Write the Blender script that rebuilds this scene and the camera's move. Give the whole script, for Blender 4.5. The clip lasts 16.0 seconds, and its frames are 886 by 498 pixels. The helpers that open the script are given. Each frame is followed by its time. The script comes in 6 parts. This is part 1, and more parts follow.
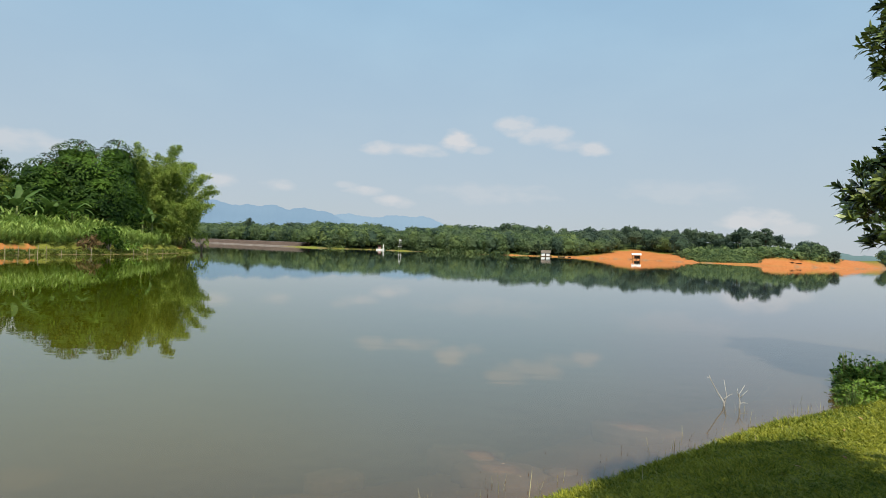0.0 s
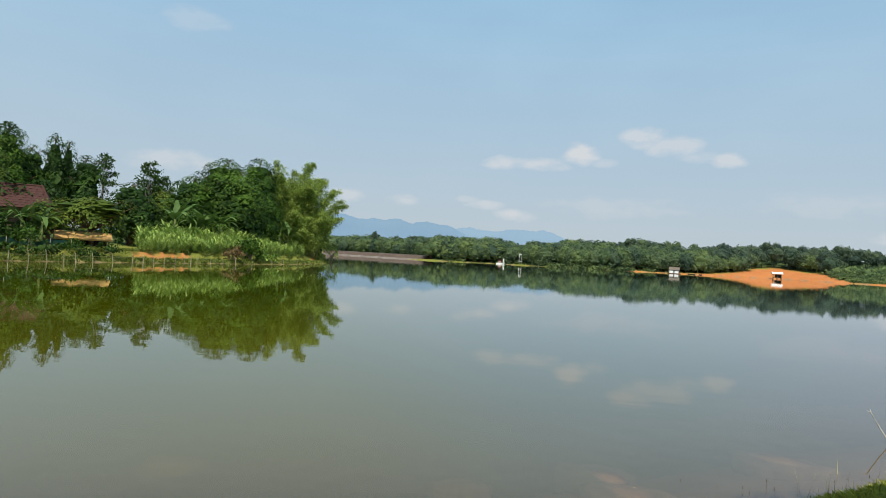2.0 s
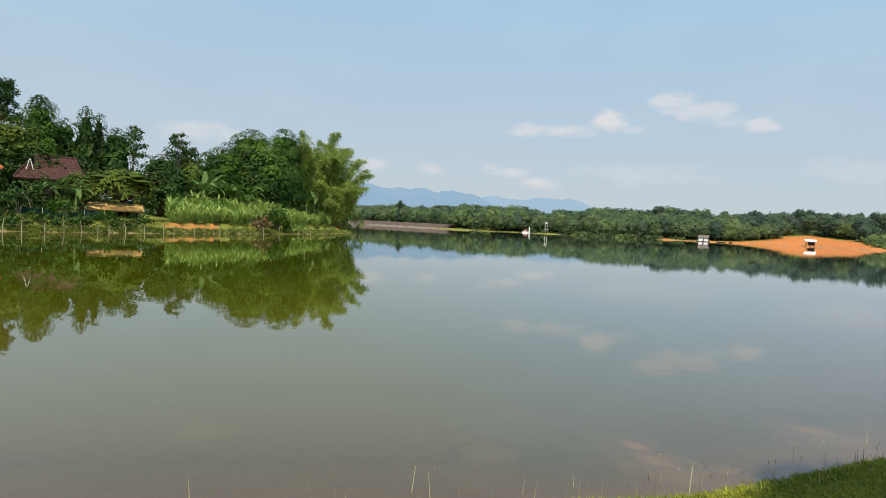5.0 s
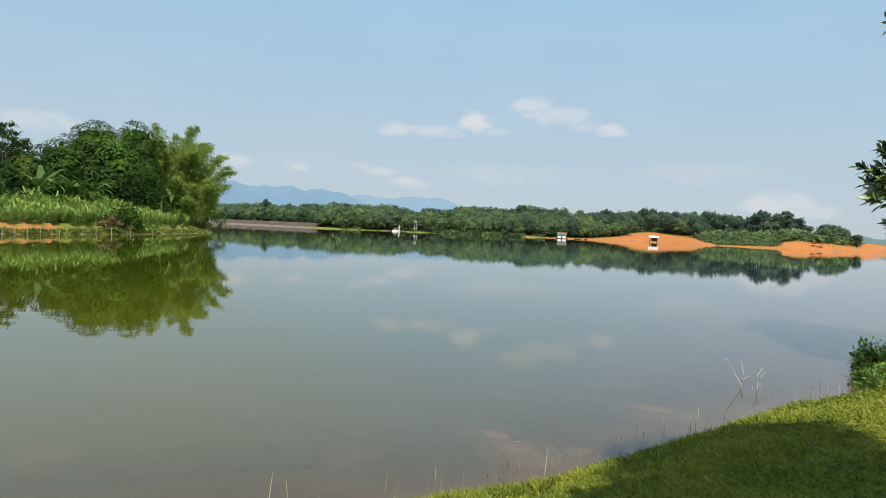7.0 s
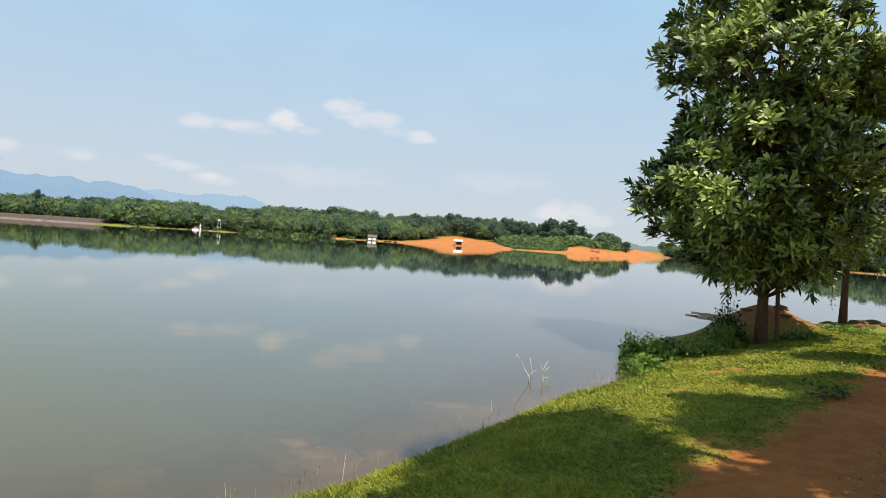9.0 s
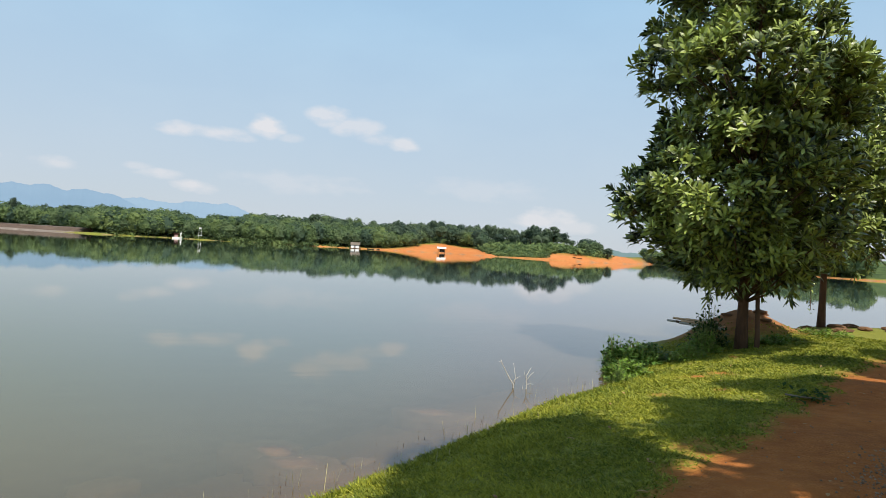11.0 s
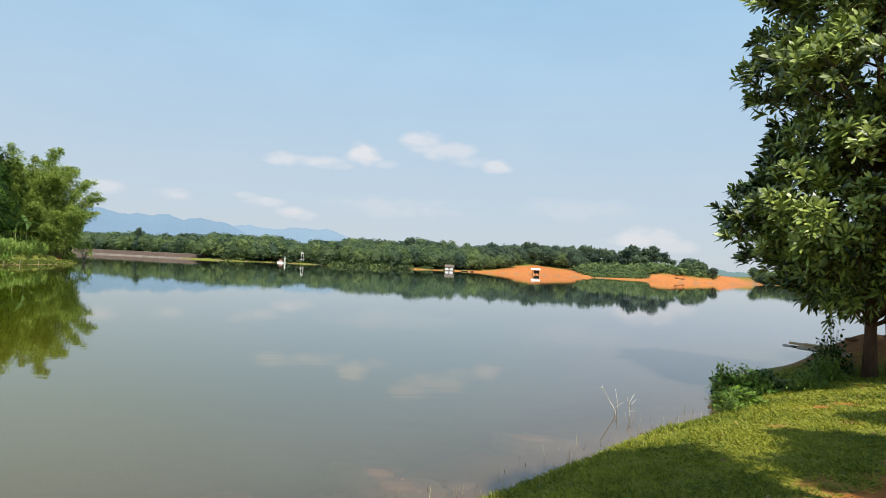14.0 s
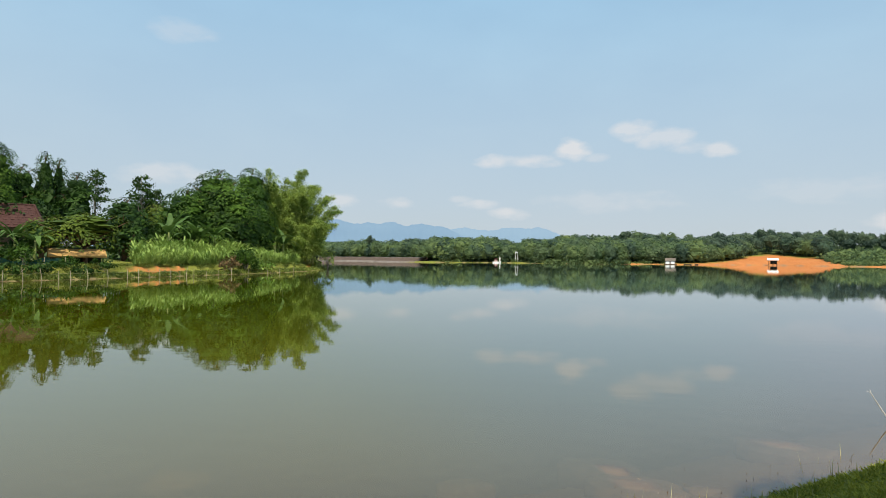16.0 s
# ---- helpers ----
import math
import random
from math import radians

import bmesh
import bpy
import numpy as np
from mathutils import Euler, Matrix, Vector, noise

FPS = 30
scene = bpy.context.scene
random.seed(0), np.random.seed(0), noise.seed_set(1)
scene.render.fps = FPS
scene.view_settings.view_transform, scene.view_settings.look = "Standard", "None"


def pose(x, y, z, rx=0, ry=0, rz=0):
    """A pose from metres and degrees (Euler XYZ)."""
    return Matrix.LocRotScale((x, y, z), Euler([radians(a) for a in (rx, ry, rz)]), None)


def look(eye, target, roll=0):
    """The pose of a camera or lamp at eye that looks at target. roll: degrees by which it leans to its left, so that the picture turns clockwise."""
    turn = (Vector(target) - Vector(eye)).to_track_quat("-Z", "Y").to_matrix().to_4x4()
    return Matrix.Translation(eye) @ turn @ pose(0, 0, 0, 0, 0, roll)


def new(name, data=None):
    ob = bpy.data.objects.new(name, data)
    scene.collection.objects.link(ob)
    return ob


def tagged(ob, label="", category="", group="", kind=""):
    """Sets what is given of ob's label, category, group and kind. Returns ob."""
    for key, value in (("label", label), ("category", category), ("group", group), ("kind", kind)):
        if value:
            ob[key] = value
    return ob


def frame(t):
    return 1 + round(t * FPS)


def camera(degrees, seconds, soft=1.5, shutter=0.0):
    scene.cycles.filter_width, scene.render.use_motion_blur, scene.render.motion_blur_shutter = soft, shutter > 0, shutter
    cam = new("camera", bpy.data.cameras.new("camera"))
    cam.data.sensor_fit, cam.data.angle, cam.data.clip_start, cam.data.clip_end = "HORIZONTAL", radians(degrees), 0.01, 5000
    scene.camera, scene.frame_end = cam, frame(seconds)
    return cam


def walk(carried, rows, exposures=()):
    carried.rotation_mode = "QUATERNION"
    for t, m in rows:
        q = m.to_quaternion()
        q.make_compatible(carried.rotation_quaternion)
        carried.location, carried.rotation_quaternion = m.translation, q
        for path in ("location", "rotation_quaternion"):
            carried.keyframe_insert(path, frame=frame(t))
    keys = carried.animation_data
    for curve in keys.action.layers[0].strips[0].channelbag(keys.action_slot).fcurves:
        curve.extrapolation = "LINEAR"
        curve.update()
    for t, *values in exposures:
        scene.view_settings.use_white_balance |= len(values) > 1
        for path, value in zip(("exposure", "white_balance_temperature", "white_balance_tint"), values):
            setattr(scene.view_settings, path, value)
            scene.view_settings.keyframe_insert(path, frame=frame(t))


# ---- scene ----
cam = camera(70.19, 16.0, soft=0.7)
# seconds, x, y, z, yaw, pitch, roll of a person who stands on the bank and turns from side to side
ROWS = [
    (0, 0, 0, 2.2, -0.94, -0.06, -2.28),
    (0.5, -0.014, 0.004, 2.209, 2.7, 0.36, -2.91),
    (1, -0.031, -0.017, 2.194, 6.84, 0.9, -3.02),
    (1.5, -0.046, -0.044, 2.195, 8.61, 0.67, -3.18),
    (2, -0.093, -0.061, 2.196, 9.94, 0.71, -3.12),
    (2.5, -0.125, -0.075, 2.199, 12.35, 0.66, -3.2),
    (3, -0.135, -0.082, 2.201, 14.35, 1.26, -2.71),
    (3.2, -0.13, -0.082, 2.2, 15.08, 1.37, -2.38),
    (4.2, -0.115, -0.09, 2.203, 15.3, -0.71, -2.32),
    (5.3, -0.09, -0.097, 2.206, 10.71, -2.3, -2.55),
    (5.5, -0.089, -0.098, 2.209, 9.9, -1.94, -2.1),
    (6, -0.061, -0.063, 2.2, 8.02, -2.18, -1.84),
    (6.5, -0.036, -0.032, 2.19, 5.01, -2.38, -2.39),
    (7, -0.014, -0.001, 2.174, 0.48, -1.79, -2.53),
    (7.5, -0.007, 0.02, 2.162, -5.76, -1.96, -2.92),
    (8, 0.023, 0.043, 2.186, -13.26, -2.1, -3.42),
    (8.5, 0.053, 0.057, 2.175, -14.76, -1.46, -3.15),
    (9, 0.081, 0.082, 2.173, -16.61, -0.7, -3.64),
    (9.2, 0.082, 0.083, 2.176, -17.3, -0.68, -3.32),
    (10.2, 0.094, 0.104, 2.165, -18.25, -0.24, -3.4),
    (11.3, 0.102, 0.12, 2.156, -17.95, 0.11, -3.51),
    (11.5, 0.111, 0.135, 2.16, -17.21, -0.13, -3.5),
    (12, 0.104, 0.13, 2.164, -16.98, 0.46, -3.17),
    (12.5, 0.09, 0.117, 2.166, -16.23, 0.36, -3.1),
    (13, 0.081, 0.107, 2.165, -14.79, 0.29, -3.1),
    (13.5, 0.067, 0.098, 2.171, -13.16, 0.29, -3.11),
    (14, 0.037, 0.072, 2.183, -9.63, 1.59, -2.78),
    (14.5, 0.021, 0.074, 2.19, -4.58, 3.15, -2.4),
    (15, -0.034, 0.049, 2.198, 1.65, 2.34, -1.23),
    (15.5, -0.056, 0.002, 2.173, 7.28, 1.69, -0.52),
    (16, -0.071, -0.039, 2.181, 9.6, 0.83, -0.56),
]
walk(cam, [(t, pose(x, y, z, 90 + pitch, roll, yaw)) for t, x, y, z, yaw, pitch, roll in ROWS],
     exposures=[(0.0, 0.0, 6350, 8), (1.0, 0.0, 6300, 8), (3.2, 0.02, 6150, 4), (5.3, 0.1, 6400, 9), (6.5, 0.1, 6250, 6), (7.5, 0.06, 6150, 5), (8.0, 0.08, 6230, 7), (8.6, 0.17, 6330, 9), (9.2, 0.25, 6380, 10), (11.3, 0.19, 6350, 10), (12.5, 0.24, 6400, 10), (13.3, 0.25, 6400, 10), (14.0, 0.2, 6310, 9), (14.5, -0.02, 6120, 8), (15.0, -0.06, 6020, 8), (15.5, 0.03, 6180, 6), (16.0, 0.12, 6320, 7)])

# ---- world, sun ----
SUN_EL, SUN_DIR = radians(60), Vector((0.10, -0.99, 0)).normalized()   # morning sun behind the camera
world = bpy.data.worlds.new("sky")
scene.world = world
world.use_nodes = True
wn, wl = world.node_tree.nodes, world.node_tree.links
wn.clear()


def wmath(op, a, b=None, clamp=False):
    n = wn.new("ShaderNodeMath")
    n.operation, n.use_clamp = op, clamp
    for i, v in enumerate((a, b)):
        if v is None:
            continue
        if isinstance(v, (int, float)):
            n.inputs[i].default_value = v
        else:
            wl.new(v, n.inputs[i])
    return n.outputs[0]


sky = wn.new("ShaderNodeTexSky")
sky.sky_type, sky.sun_disc = "NISHITA", False
sky.sun_elevation, sky.sun_rotation = SUN_EL, math.atan2(SUN_DIR.x, SUN_DIR.y)
sky.air_density, sky.dust_density, sky.ozone_density, sky.altitude = 1.0, 1.6, 2.0, 0
coord = wn.new("ShaderNodeTexCoord")
sep = wn.new("ShaderNodeSeparateXYZ")
wl.new(coord.outputs["Generated"], sep.inputs[0])
az = wmath("ARCTAN2", sep.outputs["X"], sep.outputs["Y"])      # to the right of straight ahead
el = wmath("ARCSINE", sep.outputs["Z"])
noise_map = wn.new("ShaderNodeMapping")
noise_map.inputs["Scale"].default_value = (1, 1, 2.2)
wl.new(coord.outputs["Generated"], noise_map.inputs[0])
puff = wn.new("ShaderNodeTexNoise")
puff.inputs["Scale"].default_value, puff.inputs["Detail"].default_value = 26, 7
wl.new(noise_map.outputs[0], puff.inputs["Vector"])
wisp = wn.new("ShaderNodeTexNoise")
wisp.inputs["Scale"].default_value, wisp.inputs["Detail"].default_value = 5, 6
wl.new(noise_map.outputs[0], wisp.inputs["Vector"])
# small fair-weather clouds: bearing, height, half width, half height (degrees), thickness
CLOUDS = [(-5.0, 8.75, 1.7, 0.55, 0.75), (-2.0, 8.75, 2.9, 0.5, 0.78), (1.95, 9.65, 1.5, 0.85, 1.0), (4.0, 8.95, 1.2, 0.35, 0.4),
          (7.3, 11.1, 1.7, 0.85, 0.75), (9.9, 10.4, 2.3, 0.9, 0.66), (12.0, 9.5, 1.6, 0.5, 0.5), (13.9, 9.15, 1.6, 0.6, 0.78),
          (-8.0, 5.35, 1.0, 0.3, 0.4), (-6.3, 4.85, 1.6, 0.42, 0.66), (-3.7, 4.1, 1.8, 0.52, 0.78), (-13.9, 4.95, 1.4, 0.5, 0.55), (-18.9, 5.1, 1.3, 0.6, 0.62),
          (27.1, 3.2, 2.6, 0.85, 0.75), (29.6, 2.65, 2.0, 0.5, 0.5), (-33.5, 6.8, 3.2, 0.9, 0.55), (21.5, 5.7, 5.0, 1.0, 0.25), (5.0, 5.1, 5.0, 0.85, 0.3),
          (-32.3, 18.3, 2.8, 0.8, 0.3)]
cover = None
for caz, cel, cw, ch, thick in CLOUDS:
    u = wmath("DIVIDE", wmath("SUBTRACT", az, radians(caz)), radians(cw))
    v = wmath("DIVIDE", wmath("SUBTRACT", el, radians(cel)), radians(ch))
    r2 = wmath("ADD", wmath("MULTIPLY", u, u), wmath("MULTIPLY", v, v))
    ragged = wmath("ADD", r2, wmath("MULTIPLY", wmath("SUBTRACT", puff.outputs["Fac"], 0.5), 4.2))
    one = wmath("MULTIPLY", wmath("POWER", wmath("SUBTRACT", 1.0, wmath("MULTIPLY", ragged, 0.62), True), 1.3), thick, True)
    cover = one if cover is None else wmath("MAXIMUM", cover, one)
# thin high veil, thicker towards the horizon
veil = wmath("MULTIPLY", wmath("SUBTRACT", wisp.outputs["Fac"], 0.42, True), 0.35)
haze = wmath("SUBTRACT", 1.25, wmath("DIVIDE", wmath("ABSOLUTE", el), radians(75)), True)
haze = wmath("ADD", wmath("MULTIPLY", haze, 0.9), veil, True)
lift = wmath("POWER", wmath("DIVIDE", wmath("ABSOLUTE", el), radians(25), True), 0.85)


def wmix(fac, a, b):
    n = wn.new("ShaderNodeMix")
    n.data_type = "RGBA"
    wl.new(fac, n.inputs["Factor"])
    for socket, v in ((n.inputs["A"], a), (n.inputs["B"], b)):
        if isinstance(v, tuple):
            socket.default_value = (*v, 1)
        else:
            wl.new(v, socket)
    return n.outputs["Result"]


SKY_STRENGTH = 0.115
humid = wmix(lift, (4.78, 5.05, 5.28), (2.97, 4.74, 6.36))   # milky low down, clear light blue above
hazy = wmix(haze, sky.outputs[0], humid)
clouded = wmix(wmath("MULTIPLY", cover, 0.74), hazy, (6.6, 6.25, 6.15))
back = wn.new("ShaderNodeBackground")
wl.new(clouded, back.inputs["Color"])
back.inputs["Strength"].default_value = SKY_STRENGTH
wout = wn.new("ShaderNodeOutputWorld")
wl.new(back.outputs[0], wout.inputs[0])

sun = new("sun", bpy.data.lights.new("sun", "SUN"))
sun.data.energy, sun.data.angle, sun.data.color = 5.0, radians(0.6), (1.0, 0.93, 0.80)
sun.matrix_world = look((0, 0, 50), Vector((0, 0, 50)) - (SUN_DIR * math.cos(SUN_EL) + Vector((0, 0, math.sin(SUN_EL)))))

# ---- materials ----
def material(name, low, high, scale=5.0, rough=0.7, bump=0.0, bump_scale=None, detail=5, fine=0.35, island=0.0, obj=0.0,
             specular=0.3, stretch=(1, 1, 1), translucent=0.0, metal=0.0, tone=0.0):
    """Two colours mixed by coarse and fine noise in metres, with relief, and a share of change from piece to piece."""
    m = bpy.data.materials.new(name)
    m.use_nodes = True
    n, l = m.node_tree.nodes, m.node_tree.links
    b = n["Principled BSDF"]
    tc = n.new("ShaderNodeTexCoord")
    mp = n.new("ShaderNodeMapping")
    mp.inputs["Scale"].default_value = stretch
    l.new(tc.outputs["Object"], mp.inputs[0])
    a = n.new("ShaderNodeTexNoise")
    a.inputs["Scale"].default_value, a.inputs["Detail"].default_value = scale, detail
    l.new(mp.outputs[0], a.inputs["Vector"])
    f = n.new("ShaderNodeTexNoise")
    f.inputs["Scale"].default_value, f.inputs["Detail"].default_value = scale * 9, 3
    l.new(mp.outputs[0], f.inputs["Vector"])

    def mth(op, x, y, clamp=False):
        k = n.new("ShaderNodeMath")
        k.operation, k.use_clamp = op, clamp
        for i, v in enumerate((x, y)):
            if isinstance(v, (int, float)):
                k.inputs[i].default_value = v
            else:
                l.new(v, k.inputs[i])
        return k.outputs[0]
    fac = mth("ADD", mth("MULTIPLY", mth("SUBTRACT", a.outputs["Fac"], 0.5), 1.9), 0.5)
    fac = mth("ADD", fac, mth("MULTIPLY", mth("SUBTRACT", f.outputs["Fac"], 0.5), 2 * fine))
    if island:
        g = n.new("ShaderNodeNewGeometry")
        fac = mth("ADD", fac, mth("MULTIPLY", mth("SUBTRACT", g.outputs["Random Per Island"], 0.5), 2 * island))
    if obj:
        g = n.new("ShaderNodeObjectInfo")
        fac = mth("ADD", fac, mth("MULTIPLY", mth("SUBTRACT", g.outputs["Random"], 0.5), 2 * obj))
    if tone:                                      # each plant of a joined wood has a green of its own
        g = n.new("ShaderNodeAttribute")
        g.attribute_name = "tone"
        fac = mth("ADD", fac, mth("MULTIPLY", mth("SUBTRACT", g.outputs["Fac"], 0.5), 2 * tone))
    fac = mth("ADD", fac, 0.0, True)
    mix = n.new("ShaderNodeMix")
    mix.data_type = "RGBA"
    l.new(fac, mix.inputs["Factor"])
    mix.inputs["A"].default_value, mix.inputs["B"].default_value = (*low, 1), (*high, 1)
    l.new(mix.outputs["Result"], b.inputs["Base Color"])
    b.inputs["Roughness"].default_value, b.inputs["Metallic"].default_value = rough, metal
    b.inputs["Specular IOR Level"].default_value = specular
    if bump:
        t = n.new("ShaderNodeTexNoise")
        t.inputs["Scale"].default_value, t.inputs["Detail"].default_value = bump_scale or scale * 6, 6
        l.new(mp.outputs[0], t.inputs["Vector"])
        k = n.new("ShaderNodeBump")
        k.inputs["Strength"].default_value, k.inputs["Distance"].default_value = 1.0, bump
        l.new(t.outputs["Fac"], k.inputs["Height"])
        l.new(k.outputs[0], b.inputs["Normal"])
    if translucent:
        tr = n.new("ShaderNodeBsdfTranslucent")
        l.new(mix.outputs["Result"], tr.inputs["Color"])
        ms = n.new("ShaderNodeMixShader")
        ms.inputs[0].default_value = translucent
        l.new(b.outputs[0], ms.inputs[1])
        l.new(tr.outputs[0], ms.inputs[2])
        l.new(ms.outputs[0], n["Material Output"].inputs["Surface"])
    return m


M = {}
M["leaf_near"] = material("acacia_leaf", (0.012, 0.026, 0.006), (0.34, 0.41, 0.085), 0.9, 0.4, island=0.5, specular=0.5, translucent=0.12)
M["leaf_dark"] = material("dark_leaf", (0.007, 0.022, 0.004), (0.05, 0.1, 0.012), 0.3, 0.6, fine=0.15, island=0.08, specular=0.15, translucent=0.1, tone=0.5)
M["leaf_mid"] = material("broad_leaf", (0.008, 0.027, 0.003), (0.082, 0.152, 0.014), 0.3, 0.6, fine=0.15, island=0.08, specular=0.15, translucent=0.1, tone=0.5)
M["leaf_fruit"] = material("fruit_tree_leaf", (0.016, 0.04, 0.005), (0.15, 0.195, 0.02), 0.35, 0.6, fine=0.15, island=0.1, specular=0.15, translucent=0.12, tone=0.45)
M["leaf_light"] = material("bamboo_leaf", (0.09, 0.16, 0.026), (0.42, 0.5, 0.095), 0.5, 0.6, island=0.4, translucent=0.42)
M["leaf_bush"] = material("bush_leaf", (0.055, 0.12, 0.013), (0.25, 0.37, 0.048), 1.2, 0.5, island=0.3, translucent=0.25)
M["leaf_bush_dark"] = material("dense_bush_leaf", (0.02, 0.055, 0.008), (0.1, 0.19, 0.03), 1.2, 0.5, island=0.3, specular=0.2, translucent=0.2)
# far foliage: distance haze mixed into the greens, so greyer, bluer, paler
M["leaf_forest_hazed"] = material("hazed_forest_leaf", (0.066, 0.108, 0.07), (0.15, 0.205, 0.09), 0.2, 0.9, island=0.06, fine=0.2, translucent=0.48, tone=0.62)
M["leaf_forest_hazed_dark"] = material("hazed_dark_forest_leaf", (0.062, 0.098, 0.072), (0.125, 0.17, 0.094), 0.2, 0.9, island=0.06, fine=0.2, translucent=0.48, tone=0.6)
M["leaf_forest_hazed_light"] = material("hazed_light_forest_leaf", (0.095, 0.15, 0.066), (0.2, 0.26, 0.09), 0.2, 0.9, island=0.06, fine=0.2, translucent=0.48, tone=0.55)
M["leaf_dry"] = material("withered_leaf", (0.05, 0.035, 0.012), (0.2, 0.12, 0.045), 0.8, 0.8, island=0.4)
M["banana"] = material("banana_leaf", (0.035, 0.085, 0.016), (0.13, 0.2, 0.045), 0.8, 0.6, specular=0.2, translucent=0.25)
M["corn"] = material("corn_leaf", (0.13, 0.22, 0.036), (0.4, 0.5, 0.12), 0.4, 0.6, island=0.35, translucent=0.3)
M["grass"] = material("grass_blade", (0.09, 0.128, 0.01), (0.36, 0.355, 0.036), 0.8, 0.6, island=0.45, translucent=0.2)
M["grass_rough"] = material("rough_grass_blade", (0.05, 0.085, 0.012), (0.22, 0.25, 0.04), 0.5, 0.6, island=0.4, translucent=0.2)
M["straw"] = material("dry_stalk", (0.25, 0.22, 0.1), (0.5, 0.45, 0.24), 3, 0.7, island=0.3)
M["bark"] = material("rough_bark", (0.05, 0.026, 0.014), (0.15, 0.082, 0.045), 3.0, 0.9, 0.02, 26, stretch=(1, 1, 0.25))
M["bark_pale"] = material("pale_bark", (0.14, 0.11, 0.08), (0.3, 0.26, 0.2), 2.5, 0.85, 0.01, 20, stretch=(1, 1, 0.3))
M["culm"] = material("bamboo_culm", (0.13, 0.16, 0.04), (0.3, 0.31, 0.1), 1.5, 0.5)
M["deadwood"] = material("bleached_deadwood", (0.32, 0.29, 0.25), (0.6, 0.56, 0.5), 9, 0.75, 0.003)
M["post"] = material("weathered_post", (0.22, 0.18, 0.1), (0.48, 0.41, 0.28), 2.5, 0.8, 0.004, obj=0.35)
M["cut_pole"] = material("cut_pole", (0.42, 0.25, 0.13), (0.7, 0.5, 0.32), 3, 0.7, 0.003, obj=0.3)
M["soil"] = material("red_soil", (0.1, 0.05, 0.025), (0.22, 0.115, 0.055), 1.3, 0.95, 0.02)
M["stone"] = material("wet_brown_stone", (0.24, 0.165, 0.11), (0.4, 0.29, 0.2), 3.0, 0.8, 0.01)
M["pebble"] = material("grey_pebble", (0.14, 0.09, 0.055), (0.3, 0.21, 0.14), 4.0, 0.95, island=0.5, obj=0.3)
M["roof_red"] = material("orange_clay_tile", (0.36, 0.08, 0.028), (0.47, 0.13, 0.048), 1.4, 0.8, obj=0.1)
M["roof_brown"] = material("old_brown_tile", (0.042, 0.016, 0.012), (0.08, 0.032, 0.024), 1.2, 0.85, obj=0.12)
M["plaster"] = material("grey_plaster", (0.2, 0.2, 0.19), (0.33, 0.33, 0.31), 0.9, 0.9, 0.004)
M["timber"] = material("dark_timber", (0.06, 0.035, 0.02), (0.16, 0.1, 0.06), 3, 0.8, stretch=(1, 1, 0.2))
M["thatch"] = material("palm_thatch", (0.32, 0.175, 0.05), (0.58, 0.35, 0.125), 2.2, 0.95, 0.02, stretch=(1, 1, 0.3))
M["net"] = material("green_net", (0.012, 0.06, 0.05), (0.03, 0.1, 0.08), 1.5, 0.8)
# near-black colour put in for the shade inside openings
M["dark"] = material("shaded_opening", (0.012, 0.011, 0.01), (0.03, 0.027, 0.022), 2, 0.9)
M["metal_white"] = material("white_sheet_roof", (0.72, 0.72, 0.7), (0.85, 0.85, 0.83), 0.8, 0.5)
M["old_sheet"] = material("dark_weathered_roof", (0.1, 0.08, 0.062), (0.19, 0.155, 0.12), 0.8, 0.9)
M["paint_white"] = material("white_wall", (0.7, 0.69, 0.66), (0.82, 0.81, 0.78), 0.8, 0.7)
M["paint_pink"] = material("pink_wall", (0.42, 0.26, 0.22), (0.6, 0.42, 0.36), 0.8, 0.7)
M["masonry"] = material("dam_stone_facing", (0.065, 0.043, 0.031), (0.125, 0.085, 0.062), 0.35, 0.95, 0.05, stretch=(1, 1, 3))
M["kerb"] = material("pale_concrete", (0.15, 0.12, 0.1), (0.26, 0.22, 0.19), 0.3, 0.9)


# ---- building helpers ----
rng = np.random.default_rng(7)


def polar(a, d, z=0.0):
    """A place by its bearing to the left of straight ahead, in degrees, and its distance."""
    return Vector((-math.sin(radians(a)) * d, math.cos(radians(a)) * d, z))


def mesh_np(name, verts, faces, mat, smooth=False):
    """A mesh from arrays: verts (n, 3), faces (m, 3 or 4)."""
    verts, faces = np.asarray(verts, np.float32), np.asarray(faces, np.int32)
    me = bpy.data.meshes.new(name)
    k = faces.shape[1]
    me.vertices.add(len(verts))
    me.vertices.foreach_set("co", verts.ravel())
    me.loops.add(faces.size)
    me.loops.foreach_set("vertex_index", faces.ravel())
    me.polygons.add(len(faces))
    me.polygons.foreach_set("loop_start", np.arange(0, faces.size, k, dtype=np.int32))
    me.polygons.foreach_set("use_smooth", np.full(len(faces), smooth))
    me.update(calc_edges=True)
    me.validate()
    me.materials.append(mat)
    add_share(me, "tone", np.full(len(verts), 0.5))
    return me


def add_share(me, name, values):
    """A number on each point of a mesh, for its material to read."""
    at = me.attributes.get(name) or me.attributes.new(name, "FLOAT", "POINT")
    at.data.foreach_set("value", np.asarray(values, np.float32))


def part(name, data, mat, parent=None, label="", smooth=False):
    """Links a bmesh (or a finished mesh) as one mesh object under a thing or a part."""
    if isinstance(data, bmesh.types.BMesh):
        bmesh.ops.recalc_face_normals(data, faces=data.faces)
        me = bpy.data.meshes.new(name)
        for f in data.faces:
            f.smooth = smooth
        data.to_mesh(me)
        data.free()
        me.materials.append(mat)
    else:
        me = data
    ob = new(name, me)
    if parent is not None:
        ob.parent = parent
    if label:
        ob["label"] = label
    return ob


